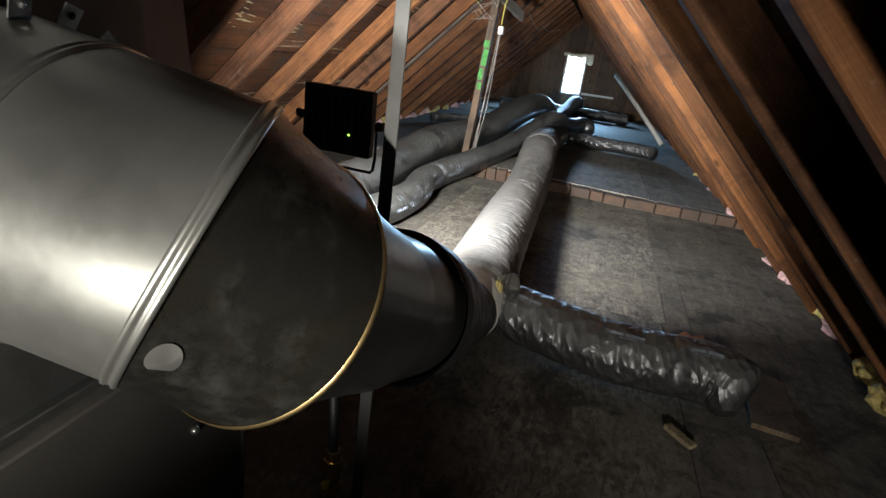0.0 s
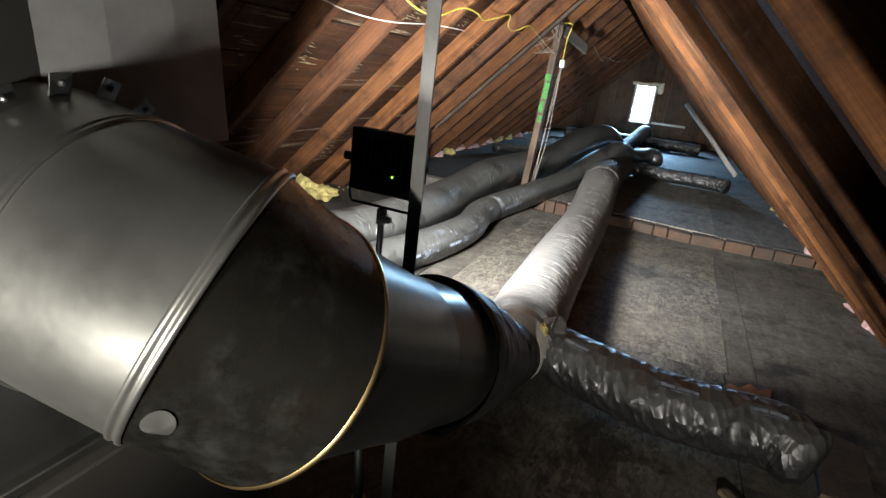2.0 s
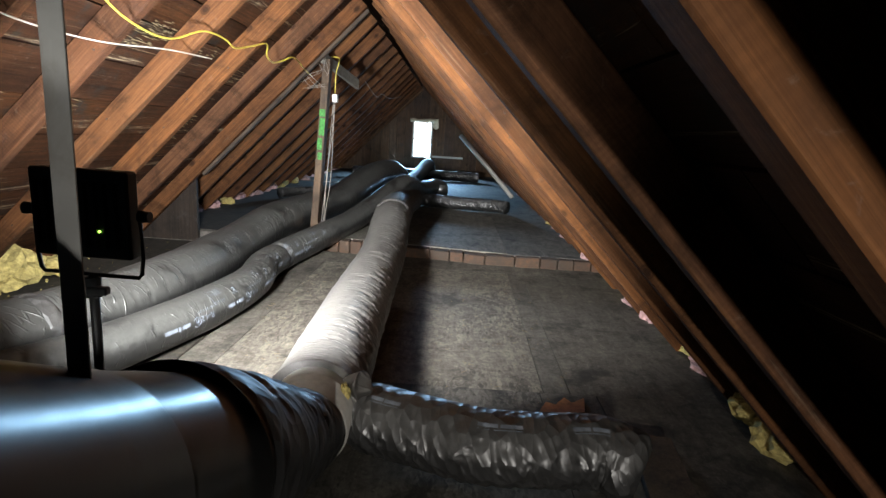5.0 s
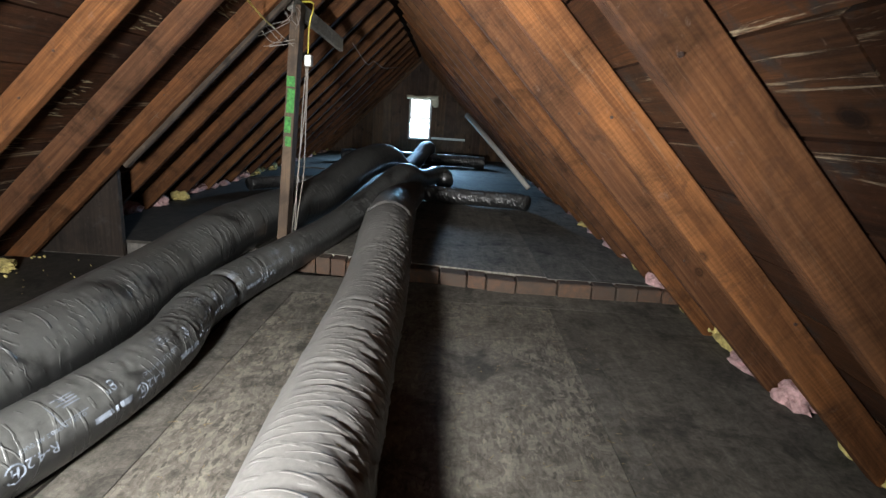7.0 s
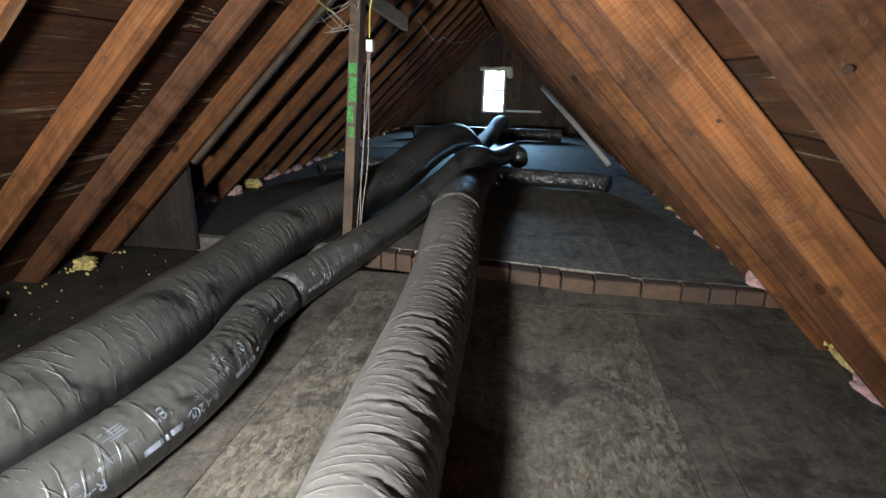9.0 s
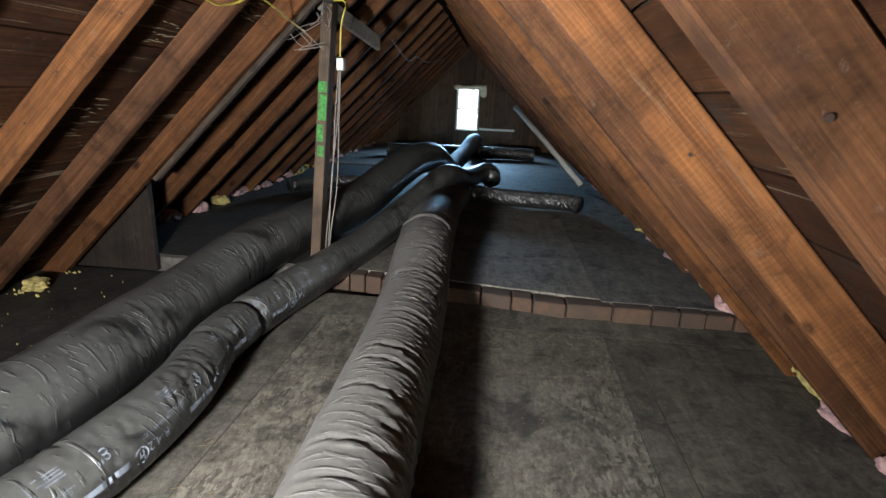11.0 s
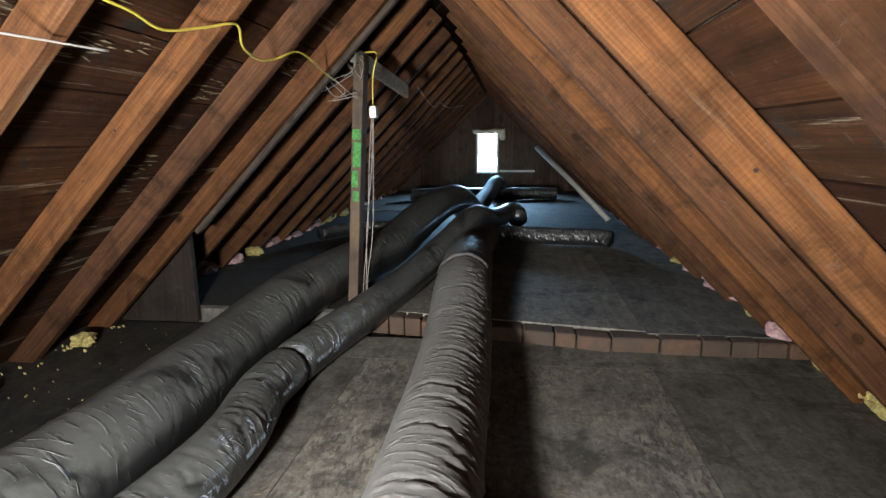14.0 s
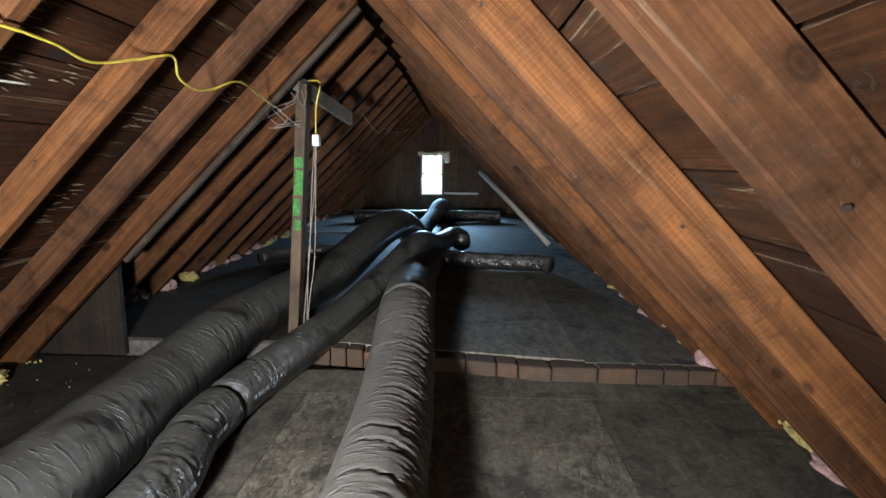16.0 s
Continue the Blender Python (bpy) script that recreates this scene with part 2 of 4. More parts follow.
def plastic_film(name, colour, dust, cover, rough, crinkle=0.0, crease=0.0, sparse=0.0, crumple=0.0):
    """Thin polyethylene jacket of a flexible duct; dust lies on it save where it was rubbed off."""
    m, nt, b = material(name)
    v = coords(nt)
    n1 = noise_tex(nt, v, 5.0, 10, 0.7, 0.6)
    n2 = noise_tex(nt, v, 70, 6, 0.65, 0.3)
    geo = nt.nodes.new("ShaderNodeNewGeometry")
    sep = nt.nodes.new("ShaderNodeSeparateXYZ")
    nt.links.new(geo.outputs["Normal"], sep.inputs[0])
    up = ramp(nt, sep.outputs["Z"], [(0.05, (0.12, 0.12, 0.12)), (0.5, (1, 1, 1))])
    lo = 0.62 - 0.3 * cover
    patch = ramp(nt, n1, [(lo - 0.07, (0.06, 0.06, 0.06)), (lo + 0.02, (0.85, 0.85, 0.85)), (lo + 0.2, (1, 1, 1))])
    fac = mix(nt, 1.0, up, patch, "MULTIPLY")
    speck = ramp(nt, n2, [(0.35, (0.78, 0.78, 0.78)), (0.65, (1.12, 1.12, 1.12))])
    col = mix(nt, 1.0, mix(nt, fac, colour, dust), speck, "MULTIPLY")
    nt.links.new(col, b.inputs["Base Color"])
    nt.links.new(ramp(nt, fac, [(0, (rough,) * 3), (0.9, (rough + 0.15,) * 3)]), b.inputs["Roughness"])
    b.inputs["Specular IOR Level"].default_value = 0.75
    height = n2
    if crinkle:
        sub = nt.nodes.new("ShaderNodeMath")
        sub.operation, sub.inputs[1].default_value = "SUBTRACT", 0.5
        nt.links.new(noise_tex(nt, coords(nt, (1, 1.6, 1)), 12, 2, 0.5, 1.2), sub.inputs[0])
        ab = nt.nodes.new("ShaderNodeMath")
        ab.operation = "ABSOLUTE"
        nt.links.new(sub.outputs[0], ab.inputs[0])
        height = mix(nt, 0.9, n2, ramp(nt, ab.outputs[0], [(0.0, (0, 0, 0)), (0.12, (1, 1, 1))]))
    if crumple:
        heights = []
        for scale, lean in ((19.0, (1.0, 0.5, 0.45)), (46.0, (0.85, 0.6, 0.4))):
            rot = nt.nodes.new("ShaderNodeMapping")
            rot.inputs["Rotation"].default_value = (0.5, 0.35, 0.6)
            nt.links.new(coords(nt), rot.inputs["Vector"])
            st = nt.nodes.new("ShaderNodeMapping")
            st.inputs["Scale"].default_value = lean
            nt.links.new(rot.outputs[0], st.inputs["Vector"])
            vo = node(nt, "ShaderNodeTexVoronoi", Scale=scale)
            nt.links.new(st.outputs[0], vo.inputs["Vector"])
            heights.append(vo.outputs["Distance"])
        bump(nt, b, mix(nt, 0.5, heights[0], heights[1]), 0.85, 0.026 * crumple)
        return m
    if crease:
        lines = []
        for scale, wobble, lean in ((13.0, 4.0, (0.32, 1, 0.15)), (21.0, 6.0, (-0.12, 1, 0.3)), (17.0, 5.0, (0.15, 1, -0.35))):
            w = node(nt, "ShaderNodeTexWave", Scale=scale, Distortion=wobble, Detail=2.0, Detail_Scale=0.5)
            w.bands_direction = "DIAGONAL"
            nt.links.new(coords(nt, lean), w.inputs["Vector"])
            line = ramp(nt, w.outputs["Fac"], [(0.86 + 0.4 * sparse, (0, 0, 0)), (0.98, (1, 1, 1))])
            where = ramp(nt, noise_tex(nt, coords(nt, (1.0 + 0.01 * scale, 1, 1)), 8.0 + 0.1 * scale, 3, 0.6), [(0.48 + sparse, (0, 0, 0)), (0.6 + sparse, (1, 1, 1))])
            lines.append(mix(nt, 1.0, line, where, "MULTIPLY"))
        height = mix(nt, 1.0, mix(nt, 1.0, lines[0], lines[1], "ADD"), lines[2], "ADD")
        bump(nt, b, height, 0.7, 0.006 * crease)
        return m
    bump(nt, b, height, 0.06 + crinkle, 0.0015 + 0.006 * crinkle)
    return m


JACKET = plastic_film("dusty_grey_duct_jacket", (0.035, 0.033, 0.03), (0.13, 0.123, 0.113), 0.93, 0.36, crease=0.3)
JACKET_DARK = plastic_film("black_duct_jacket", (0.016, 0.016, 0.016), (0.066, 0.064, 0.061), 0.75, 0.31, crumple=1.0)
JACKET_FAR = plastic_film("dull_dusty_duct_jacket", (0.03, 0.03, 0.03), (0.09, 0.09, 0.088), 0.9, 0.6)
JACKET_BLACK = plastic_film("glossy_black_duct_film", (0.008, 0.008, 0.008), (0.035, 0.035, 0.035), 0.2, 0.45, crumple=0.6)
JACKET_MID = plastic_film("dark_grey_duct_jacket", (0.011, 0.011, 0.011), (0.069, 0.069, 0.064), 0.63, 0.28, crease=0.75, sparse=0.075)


def galvanised(name, tint, rough, stains):
    m, nt, b = material(name)
    v = coords(nt)
    vo = node(nt, "ShaderNodeTexVoronoi", Scale=45.0)
    nt.links.new(v, vo.inputs["Vector"])
    bw = nt.nodes.new("ShaderNodeRGBToBW")
    nt.links.new(vo.outputs["Color"], bw.inputs[0])
    n1 = noise_tex(nt, v, 9, 8, 0.68, 0.4)
    n2 = noise_tex(nt, v, 28, 8, 0.7)
    col = ramp(nt, bw.outputs[0], [(0, tuple(0.92 * c for c in tint)), (1, tint)])
    col = mix(nt, ramp(nt, n1, [(0.5, (0, 0, 0)), (0.66, (stains,) * 3)]), col, (0.09, 0.07, 0.045))
    nt.links.new(col, b.inputs["Base Color"])
    b.inputs["Metallic"].default_value = 0.9
    if stains > 0.5:
        bloom = mix(nt, 1.0, ramp(nt, noise_tex(nt, v, 6.5, 5, 0.6), [(0.5, (0, 0, 0)), (0.64, (1, 1, 1))]), ramp(nt, n2, [(0.44, (0, 0, 0)), (0.62, (0.6, 0.6, 0.6))]), "MULTIPLY")
        col = mix(nt, bloom, col, (0.3, 0.31, 0.26))
        nt.links.new(col, b.inputs["Base Color"])
    nt.links.new(ramp(nt, n2, [(0.3, (rough - 0.02,) * 3), (0.7, (rough + 0.05,) * 3)]), b.inputs["Roughness"])
    b.inputs["Anisotropic"].default_value = 0.3
    bump(nt, b, n1, 0.02, 0.002)
    return m


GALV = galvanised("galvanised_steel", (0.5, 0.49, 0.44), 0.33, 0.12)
# next two: stained steel, base tint cut to paint in the elbow's shade
GALV_STAIN_SHADED = galvanised("stained_shaded_galvanised_steel", (0.085, 0.079, 0.066), 0.27, 0.75)
GALV_SHADED = galvanised("grimy_shaded_galvanised_steel", (0.1, 0.1, 0.095), 0.3, 0.5)
GALV_DULL = galvanised("dull_galvanised_steel", (0.2, 0.2, 0.19), 0.42, 0.35)


def plain(name, colour, rough=0.5, metal=0.0, var=0.15, scale=25.0, spec=0.5):
    m, nt, b = material(name)
    n1 = noise_tex(nt, coords(nt), scale, 6, 0.65)
    col = mix(nt, ramp(nt, n1, [(0.35, (0, 0, 0)), (0.7, (1, 1, 1))]), tuple(c * (1 - var) for c in colour), tuple(min(1, c * (1 + var)) for c in colour))
    nt.links.new(col, b.inputs["Base Color"])
    b.inputs["Roughness"].default_value, b.inputs["Metallic"].default_value = rough, metal
    b.inputs["Specular IOR Level"].default_value = spec
    bump(nt, b, n1, 0.15, 0.002)
    return m


BLACK = plain("black_painted_metal", (0.012, 0.012, 0.012), 0.55)
# near black without gloss, colours the air handler's unlit side
BLACK_SHADE = plain("matt_black_shade", (0.006, 0.006, 0.006), 0.95, spec=0.05)
WHITE_PVC = plain("white_collar_paint", (0.47, 0.45, 0.41), 0.5)
PIPE = plain("dusty_white_pipe", (0.42, 0.4, 0.36), 0.6)
YELLOW_CABLE = plain("yellow_cable_jacket", (0.42, 0.34, 0.045), 0.45)
WHITE_CABLE = plain("old_white_cable_jacket", (0.42, 0.4, 0.36), 0.5)
GREY_CABLE = plain("old_grey_cable_jacket", (0.16, 0.14, 0.12), 0.6)
PINK = plain("pink_glass_wool", (0.45, 0.28, 0.27), 0.95, var=0.35, scale=60)
YELLOW_WOOL = plain("yellow_glass_wool", (0.42, 0.34, 0.12), 0.95, var=0.4, scale=60)
BRASS = plain("brass", (0.8, 0.58, 0.26), 0.35, 1.0)
BOX = plain("switch_box_steel", (0.5, 0.5, 0.47), 0.45, 0.5)
GREEN = plain("green_spray_paint", (0.035, 0.17, 0.03), 0.8, var=0.6, scale=60)
STRAW = plain("straw_and_wood_chips", (0.2, 0.15, 0.075), 0.8, var=0.4)
SPLINTER = plain("bare_splintered_wood", (0.15, 0.118, 0.066), 0.85, var=0.5, scale=80)
RUST = plain("rusted_nail", (0.03, 0.016, 0.01), 0.7, 0.4)
CURTAIN = plain("yellowed_curtain_cloth", (0.5, 0.45, 0.33), 0.8)
RUSTWOOD = plain("orange_broken_veneer", (0.36, 0.15, 0.05), 0.7, var=0.4)
INK = plain("pale_printing_ink", (0.15, 0.17, 0.2), 0.7, var=0.4)


# ---- building helpers ----
def mesh_of(name, bm, mat, smooth=False):
    me = bpy.data.meshes.new(name)
    bm.to_mesh(me)
    bm.free()
    for mt in mat if isinstance(mat, (list, tuple)) else (mat,):
        me.materials.append(mt)
    if smooth:
        for p in me.polygons:
            p.use_smooth = True
    return me


def part(name, bm, mat, parent=None, label="", smooth=False):
    ob = new(name, mesh_of(name, bm, mat, smooth))
    if parent is not None:
        ob.parent = parent
    if label:
        ob["label"] = label
    return ob


def thing(name, bm, mat, label, category, group="", kind="", smooth=False):
    return tagged(part(name, bm, mat, None, "", smooth), label, category, group, kind)


def empty(name, label, category, group="", kind="", at=(0, 0, 0)):
    e = new(name)
    e.location = at
    e.empty_display_size = 0.05
    return tagged(e, label, category, group, kind)


def box(bm, lo, hi, bevel=0.0, m=None):
    r = bmesh.ops.create_cube(bm, size=1.0)
    for v in r["verts"]:
        v.co = Vector([lo[i] + (v.co[i] + 0.5) * (hi[i] - lo[i]) for i in range(3)])
    if bevel:
        es = list({e for v in r["verts"] for e in v.link_edges})
        g = bmesh.ops.bevel(bm, geom=es, offset=bevel, segments=1, affect="EDGES")
        vs = list({v for f in g["faces"] for v in f.verts} | {v for v in r["verts"] if v.is_valid})
    else:
        vs = r["verts"]
    if m is not None:
        for v in vs:
            v.co = m @ v.co
    return vs


def smooth_path(pts, step=0.02):
    """Catmull-Rom points through pts, evenly spaced."""
    P = [Vector(p) for p in pts]
    P = [P[0] * 2 - P[1]] + P + [P[-1] * 2 - P[-2]]
    raw = []
    for i in range(1, len(P) - 2):
        a, b, c, d = P[i - 1:i + 3]
        n = max(2, int((c - b).length / 0.01))
        for k in range(n):
            t = k / n
            raw.append(0.5 * ((2 * b) + (c - a) * t + (2 * a - 5 * b + 4 * c - d) * t * t + (3 * b - a - 3 * c + d) * t ** 3))
    raw.append(P[-2])
    out, acc = [raw[0]], 0.0
    for a, b in zip(raw, raw[1:]):
        acc += (b - a).length
        if acc >= step:
            out.append(b)
            acc = 0.0
    return out


def frames_along(path):
    """Point, side, up for every place of a path; the side stays level."""
    res = []
    for i, p in enumerate(path):
        d = (path[min(i + 1, len(path) - 1)] - path[max(i - 1, 0)]).normalized()
        s = d.cross(Vector((0, 0, 1)))
        s = s.normalized() if s.length > 1e-4 else Vector((1, 0, 0))
        res.append((p, s, s.cross(d).normalized(), d))
    return res


def tube(bm, path, radius, sides=10, caps=True):
    rings = []
    for p, s, u, d in frames_along(path):
        rings.append([bm.verts.new(p + radius * (math.cos(a) * s + math.sin(a) * u)) for a in [2 * math.pi * k / sides for k in range(sides)]])
    for r0, r1 in zip(rings, rings[1:]):
        for k in range(sides):
            bm.faces.new((r0[k], r0[(k + 1) % sides], r1[(k + 1) % sides], r1[k]))
    if caps:
        bm.faces.new(rings[0][::-1])
        bm.faces.new(rings[-1])
    return rings


def cable(name, pts, r, mat, label, category="cable", parent=None):
    bm = bmesh.new()
    tube(bm, smooth_path(pts, 0.015), r, 6)
    ob = part(name, bm, mat, parent, "" if parent is None else label, True)
    return ob if parent is not None else tagged(ob, label, category)


FLEX_PATHS = {}


def flex(name, pts, radius, mat, label, seed, wrinkle=1.0, flat=0.05, pinches=(), sides=56, side_bias=0.0, spacing=0.022, coil=0.1):
    """An insulated flexible duct: plastic jacket with sharp slanting folds, faint coil rings, and tape pinches."""
    step = 0.0023
    path = smooth_path(pts, step)
    fr = frames_along(path)
    ds = sum((a[0] - b[0]).length for a, b in zip(fr, fr[1:])) / (len(fr) - 1)
    radii = []
    FLEX_PATHS[seed] = (fr, radius, ds, radii, sides, flat)
    rng = random.Random(seed)
    length = ds * len(fr)
    folds = []
    s = 0.0
    while s < length:
        if rng.random() < 0.75:
            ca, cw = rng.gauss(side_bias, 0.5), rng.uniform(0.4, 1.3)
        else:
            ca, cw = rng.uniform(0, 2 * math.pi), rng.uniform(0.5, 1.5)
        folds.append((s, ca, cw, rng.uniform(0.3, 1.0), rng.gauss(0.024, 0.014), rng.uniform(0.0028, 0.004), rng.uniform(0.004, 0.008)))
        s += rng.expovariate(1.0) * spacing
    angles = [2 * math.pi * k / sides for k in range(sides)]
    lean = 0.035
    verts = []
    for i, (p, sd, u, d) in enumerate(fr):
        s = i * ds
        swell = 1 + 0.035 * noise.noise((s * 1.5, seed * 7.1, 0)) + 0.012 * noise.noise((s * 9, seed * 3.3, 0))
        for q, depth in pinches:
            swell -= depth * math.exp(-((s - q) / 0.02) ** 2)
        near = [c for c in folds if abs(c[0] - s) < 0.16]
        for a in angles:
            r = radius * swell + radius * 0.018 * noise.noise((math.cos(a) * 1.5 + seed, math.sin(a) * 1.5, s * 3))
            side = (a - side_bias + math.pi) % (2 * math.pi) - math.pi
            pull = 0.6 * noise.noise((s * 7, a * 1.3, seed * 2.7)) + coil * math.cos(side) - 0.16
            if pull > 0 and coil > 0:
                turn = ((s - lean * side + 0.022 * noise.noise((s * 5, a * 0.8, seed))) / 0.027) % 1.0
                r -= 0.008 * wrinkle * min(pull, 0.6) * (math.exp(-((turn - 0.5) / 0.13) ** 2) - 0.4 * math.exp(-((turn - 0.2) / 0.12) ** 2))
            for c0, ca, cw, cd, slant, w0, w1 in near:
                da = (a - ca + math.pi) % (2 * math.pi) - math.pi
                if abs(da) < cw:
                    dist = s - (c0 + slant * da)
                    w = w0 if dist < 0 else w1
                    if abs(dist) < 4.5 * w:
                        r -= 0.0052 * wrinkle * cd * (1 - (da / cw) ** 2) * (math.exp(-(dist / w) ** 2) - 0.5 * math.exp(-((dist + 2.2 * w0) / w0) ** 2))
            radii.append(r)
            verts.append(p + r * math.cos(a) * (1 + flat * 0.5) * sd + r * math.sin(a) * (1 - flat) * u)
    n = len(fr)
    faces = [(i * sides + k, i * sides + (k + 1) % sides, (i + 1) * sides + (k + 1) % sides, (i + 1) * sides + k) for i in range(n - 1) for k in range(sides)]
    faces += [tuple(range(sides))[::-1], tuple((n - 1) * sides + k for k in range(sides))]
    me = bpy.data.meshes.new(name)
    me.from_pydata(verts, [], faces)
    me.materials.append(mat)
    me.polygons.foreach_set("use_smooth", [True] * len(me.polygons))
    return tagged(new(name, me), label, "flexible duct", "flexible ducts")


# ---- the attic's shell ----
RX, RZ, SLOPE = 0.66, 1.65, 1.02          # ridge of the rafters' undersides
ANG = math.atan(SLOPE)
GABLE_Y, BACK_Y = 11.60, -1.60
STEP_Y, STEP_Z = 4.46, 0.08
DEPTH = 0.092                               # rafter depth square to the slope
WEST = [-1.39, -0.93, -0.47, -0.01, 0.45, 0.91, 1.37, 1.83, 2.283, 2.71, 3.19, 3.675, 4.12, 4.575, 5.06, 5.56]
EAST = [-1.32, -0.83, -0.34, 0.155, 0.65, 1.157, 1.637, 2.137, 2.627, 3.127, 3.62, 4.11, 4.60, 5.09]
for row in (WEST, EAST):
    while row[-1] < 11.1:
        row.append(row[-1] + 0.49)


LEN = 2.75
rng = random.Random(3)


def rafter(side, y):
    bm = bmesh.new()
    # local: y along the timber, so that grain follows; built straight then turned
    box(bm, (-0.022, 0.0 if side > 0 else 0.03, 0), (0.022, LEN, DEPTH), 0.003)
    ob = thing("rafter", bm, RAFTER, "reddish brown sawn timber roof rafter under the sheathing", "rafter", "roof rafters")
    d = Vector((side * math.cos(ANG), 0, -math.sin(ANG)))
    n = Vector((side * math.sin(ANG), 0, math.cos(ANG)))
    x = d.cross(n)
    ob.matrix_world = Matrix(((x.x, d.x, n.x, RX), (x.y, d.y, n.y, y), (x.z, d.z, n.z, RZ), (0, 0, 0, 1)))
    return ob


for y in WEST:
    rafter(-1, y)
for y in EAST:
    rafter(1, y)
# nail heads on the rafters' sides
nail_bm = bmesh.new()
bmesh.ops.create_cone(nail_bm, cap_ends=True, segments=8, radius1=0.0042, radius2=0.0036, depth=0.005)
nail_mesh = mesh_of("nail", nail_bm, RUST)
rg = random.Random(23)
for ob in [o for o in bpy.data.objects if o.name.startswith("rafter")]:
    if 1.0 < ob.matrix_world.translation.y < 6.0:
        side = 1 if ob.matrix_world.col[1][0] > 0 else -1
        for k in range(3):
            head = new("nail", nail_mesh)
            head.parent = ob
            head.location = (side * 0.0228, rg.uniform(0.25, 1.9), rg.uniform(0.02, 0.08))
            head.rotation_euler = (0, radians(90 * side), 0)
# weathered timber sistered to the rafter that the post carries
bm = bmesh.new()
box(bm, (-0.019, 0.04, -0.02), (0.019, 1.62, 0.06), 0.003)
sister = thing("sister_rafter", bm, SISTER, "dark grey weathered timber nailed alongside a rafter", "rafter")
sister.matrix_world = Matrix(((0, -math.cos(ANG), -math.sin(ANG), RX), (1, 0, 0, 4.575 + 0.043), (0, -math.sin(ANG), math.cos(ANG), RZ), (0, 0, 0, 1)))

for side, nm in ((-1, "roof_slope_west"), (1, "roof_slope_east")):
    d = Vector((side * math.cos(ANG), 0, -math.sin(ANG)))
    n = Vector((side * math.sin(ANG), 0, math.cos(ANG)))
    bm = bmesh.new()
    base = Vector((RX, 0, RZ)) + n * (DEPTH + 0.028)
    box(bm, (0, 0, 0), (1, 1, 1))
    for v in bm.verts:
        a, b, c = v.co
        v.co = base + d * (a * 2.9 - 0.16) + Vector((0, BACK_Y - 0.2 + b * (GABLE_Y - BACK_Y + 0.5), 0)) + n * (c * 0.04)
    roof = thing(nm, bm, GREYWOOD, "roof covering laid over the sheathing boards", "roof", kind="structure")
    s = -0.15
    while s < 2.7:
        w = rng.uniform(0.15, 0.21)
        y0 = BACK_Y
        while y0 < GABLE_Y:
            y1 = min(GABLE_Y, y0 + rng.uniform(2.6, 4.4))
            bm = bmesh.new()
            dz = rng.uniform(0, 0.004)
            box(bm, (0, 0, 0), (1, 1, 1))
            for v in bm.verts:
                a, b, c = v.co
                v.co = Vector((RX, 0, RZ)) + d * (s + 0.003 + a * (w - 0.006)) + Vector((0, y0 + 0.002 + b * (y1 - y0 - 0.004), 0)) + n * (DEPTH + 0.001 + dz + c * 0.02)
            part("sheathing_board", bm, SHEATH, roof)
            y0 = y1
        s += w

# pale splinters that stand off the west sheathing
bm = bmesh.new()
rg = random.Random(17)
d, n = Vector((-math.cos(ANG), 0, -math.sin(ANG))), Vector((-math.sin(ANG), 0, math.cos(ANG)))
for bay in range(7, 14):
    for clump in range(5):
        s0, y0 = rg.uniform(0.45, 1.95), WEST[bay] - rg.uniform(0.08, 0.34)
        for k in range(rg.randint(6, 16)):
            l, w = rg.uniform(0.008, 0.035), rg.uniform(0.001, 0.003)
            at = Vector((RX, 0, RZ)) + d * (s0 + rg.gauss(0, 0.03)) + Vector((0, y0 + rg.gauss(0, 0.045), 0)) + n * (DEPTH - rg.uniform(0.001, 0.008))
            along = (Vector((0, 1, 0)) + d * rg.gauss(0, 0.12) - n * rg.uniform(0, 0.25)).normalized()
            across = along.cross(n).normalized()
            tip = [at - along * l - across * w, at - along * l * 0.4 + across * w, at + along * l, at - along * l * 0.2 - across * w]
            under = [q + n * 0.0012 for q in tip]
            a_, b_ = [bm.verts.new(q) for q in tip], [bm.verts.new(q) for q in under]
            bm.faces.new(a_)
            bm.faces.new(b_[::-1])
            for i in range(4):
                bm.faces.new((a_[i], b_[i], b_[(i + 1) % 4], a_[(i + 1) % 4]))
bmesh.ops.recalc_face_normals(bm, faces=bm.faces)
thing("sheathing_splinters", bm, SPLINTER, "pale torn splinters and fibres on the dark sheathing boards", "splinters", kind="stuff")

# floors
def slab(name, lo, hi, mat, label):
    bm = bmesh.new()
    box(bm, lo, hi)
    return thing(name, bm, mat, label, "floor", kind="structure")


lower = slab("floor_lower", (-1.5, BACK_Y, -0.12), (2.9, STEP_Y + 0.27, -0.02), FLOOR_DARK, "dark boards under the floor sheets")
upper = slab("floor_upper", (-1.5, STEP_Y + 0.27, -0.12), (2.9, GABLE_Y, STEP_Z - 0.02), FLOOR_DARK, "dark boards under the raised floor sheets")


def sheet(parent, x0, x1, y0, y1, top, mat, thick=0.016, skew=0.0, name="floor_sheet"):
    """One floor sheet or board; skew slides its far end sideways."""
    bm = bmesh.new()
    g = 0.0016
    box(bm, (x0 + g, y0 + 0.0003, top - thick), (x1 - g, y1 - 0.0003, top))
    if skew:
        for v in bm.verts:
            v.co.x += skew * (v.co.y - y0)
    return part(name, bm, mat, parent)


def step_front(x):
    return 4.455 + max(0.0, 1.5 - x) * 0.17


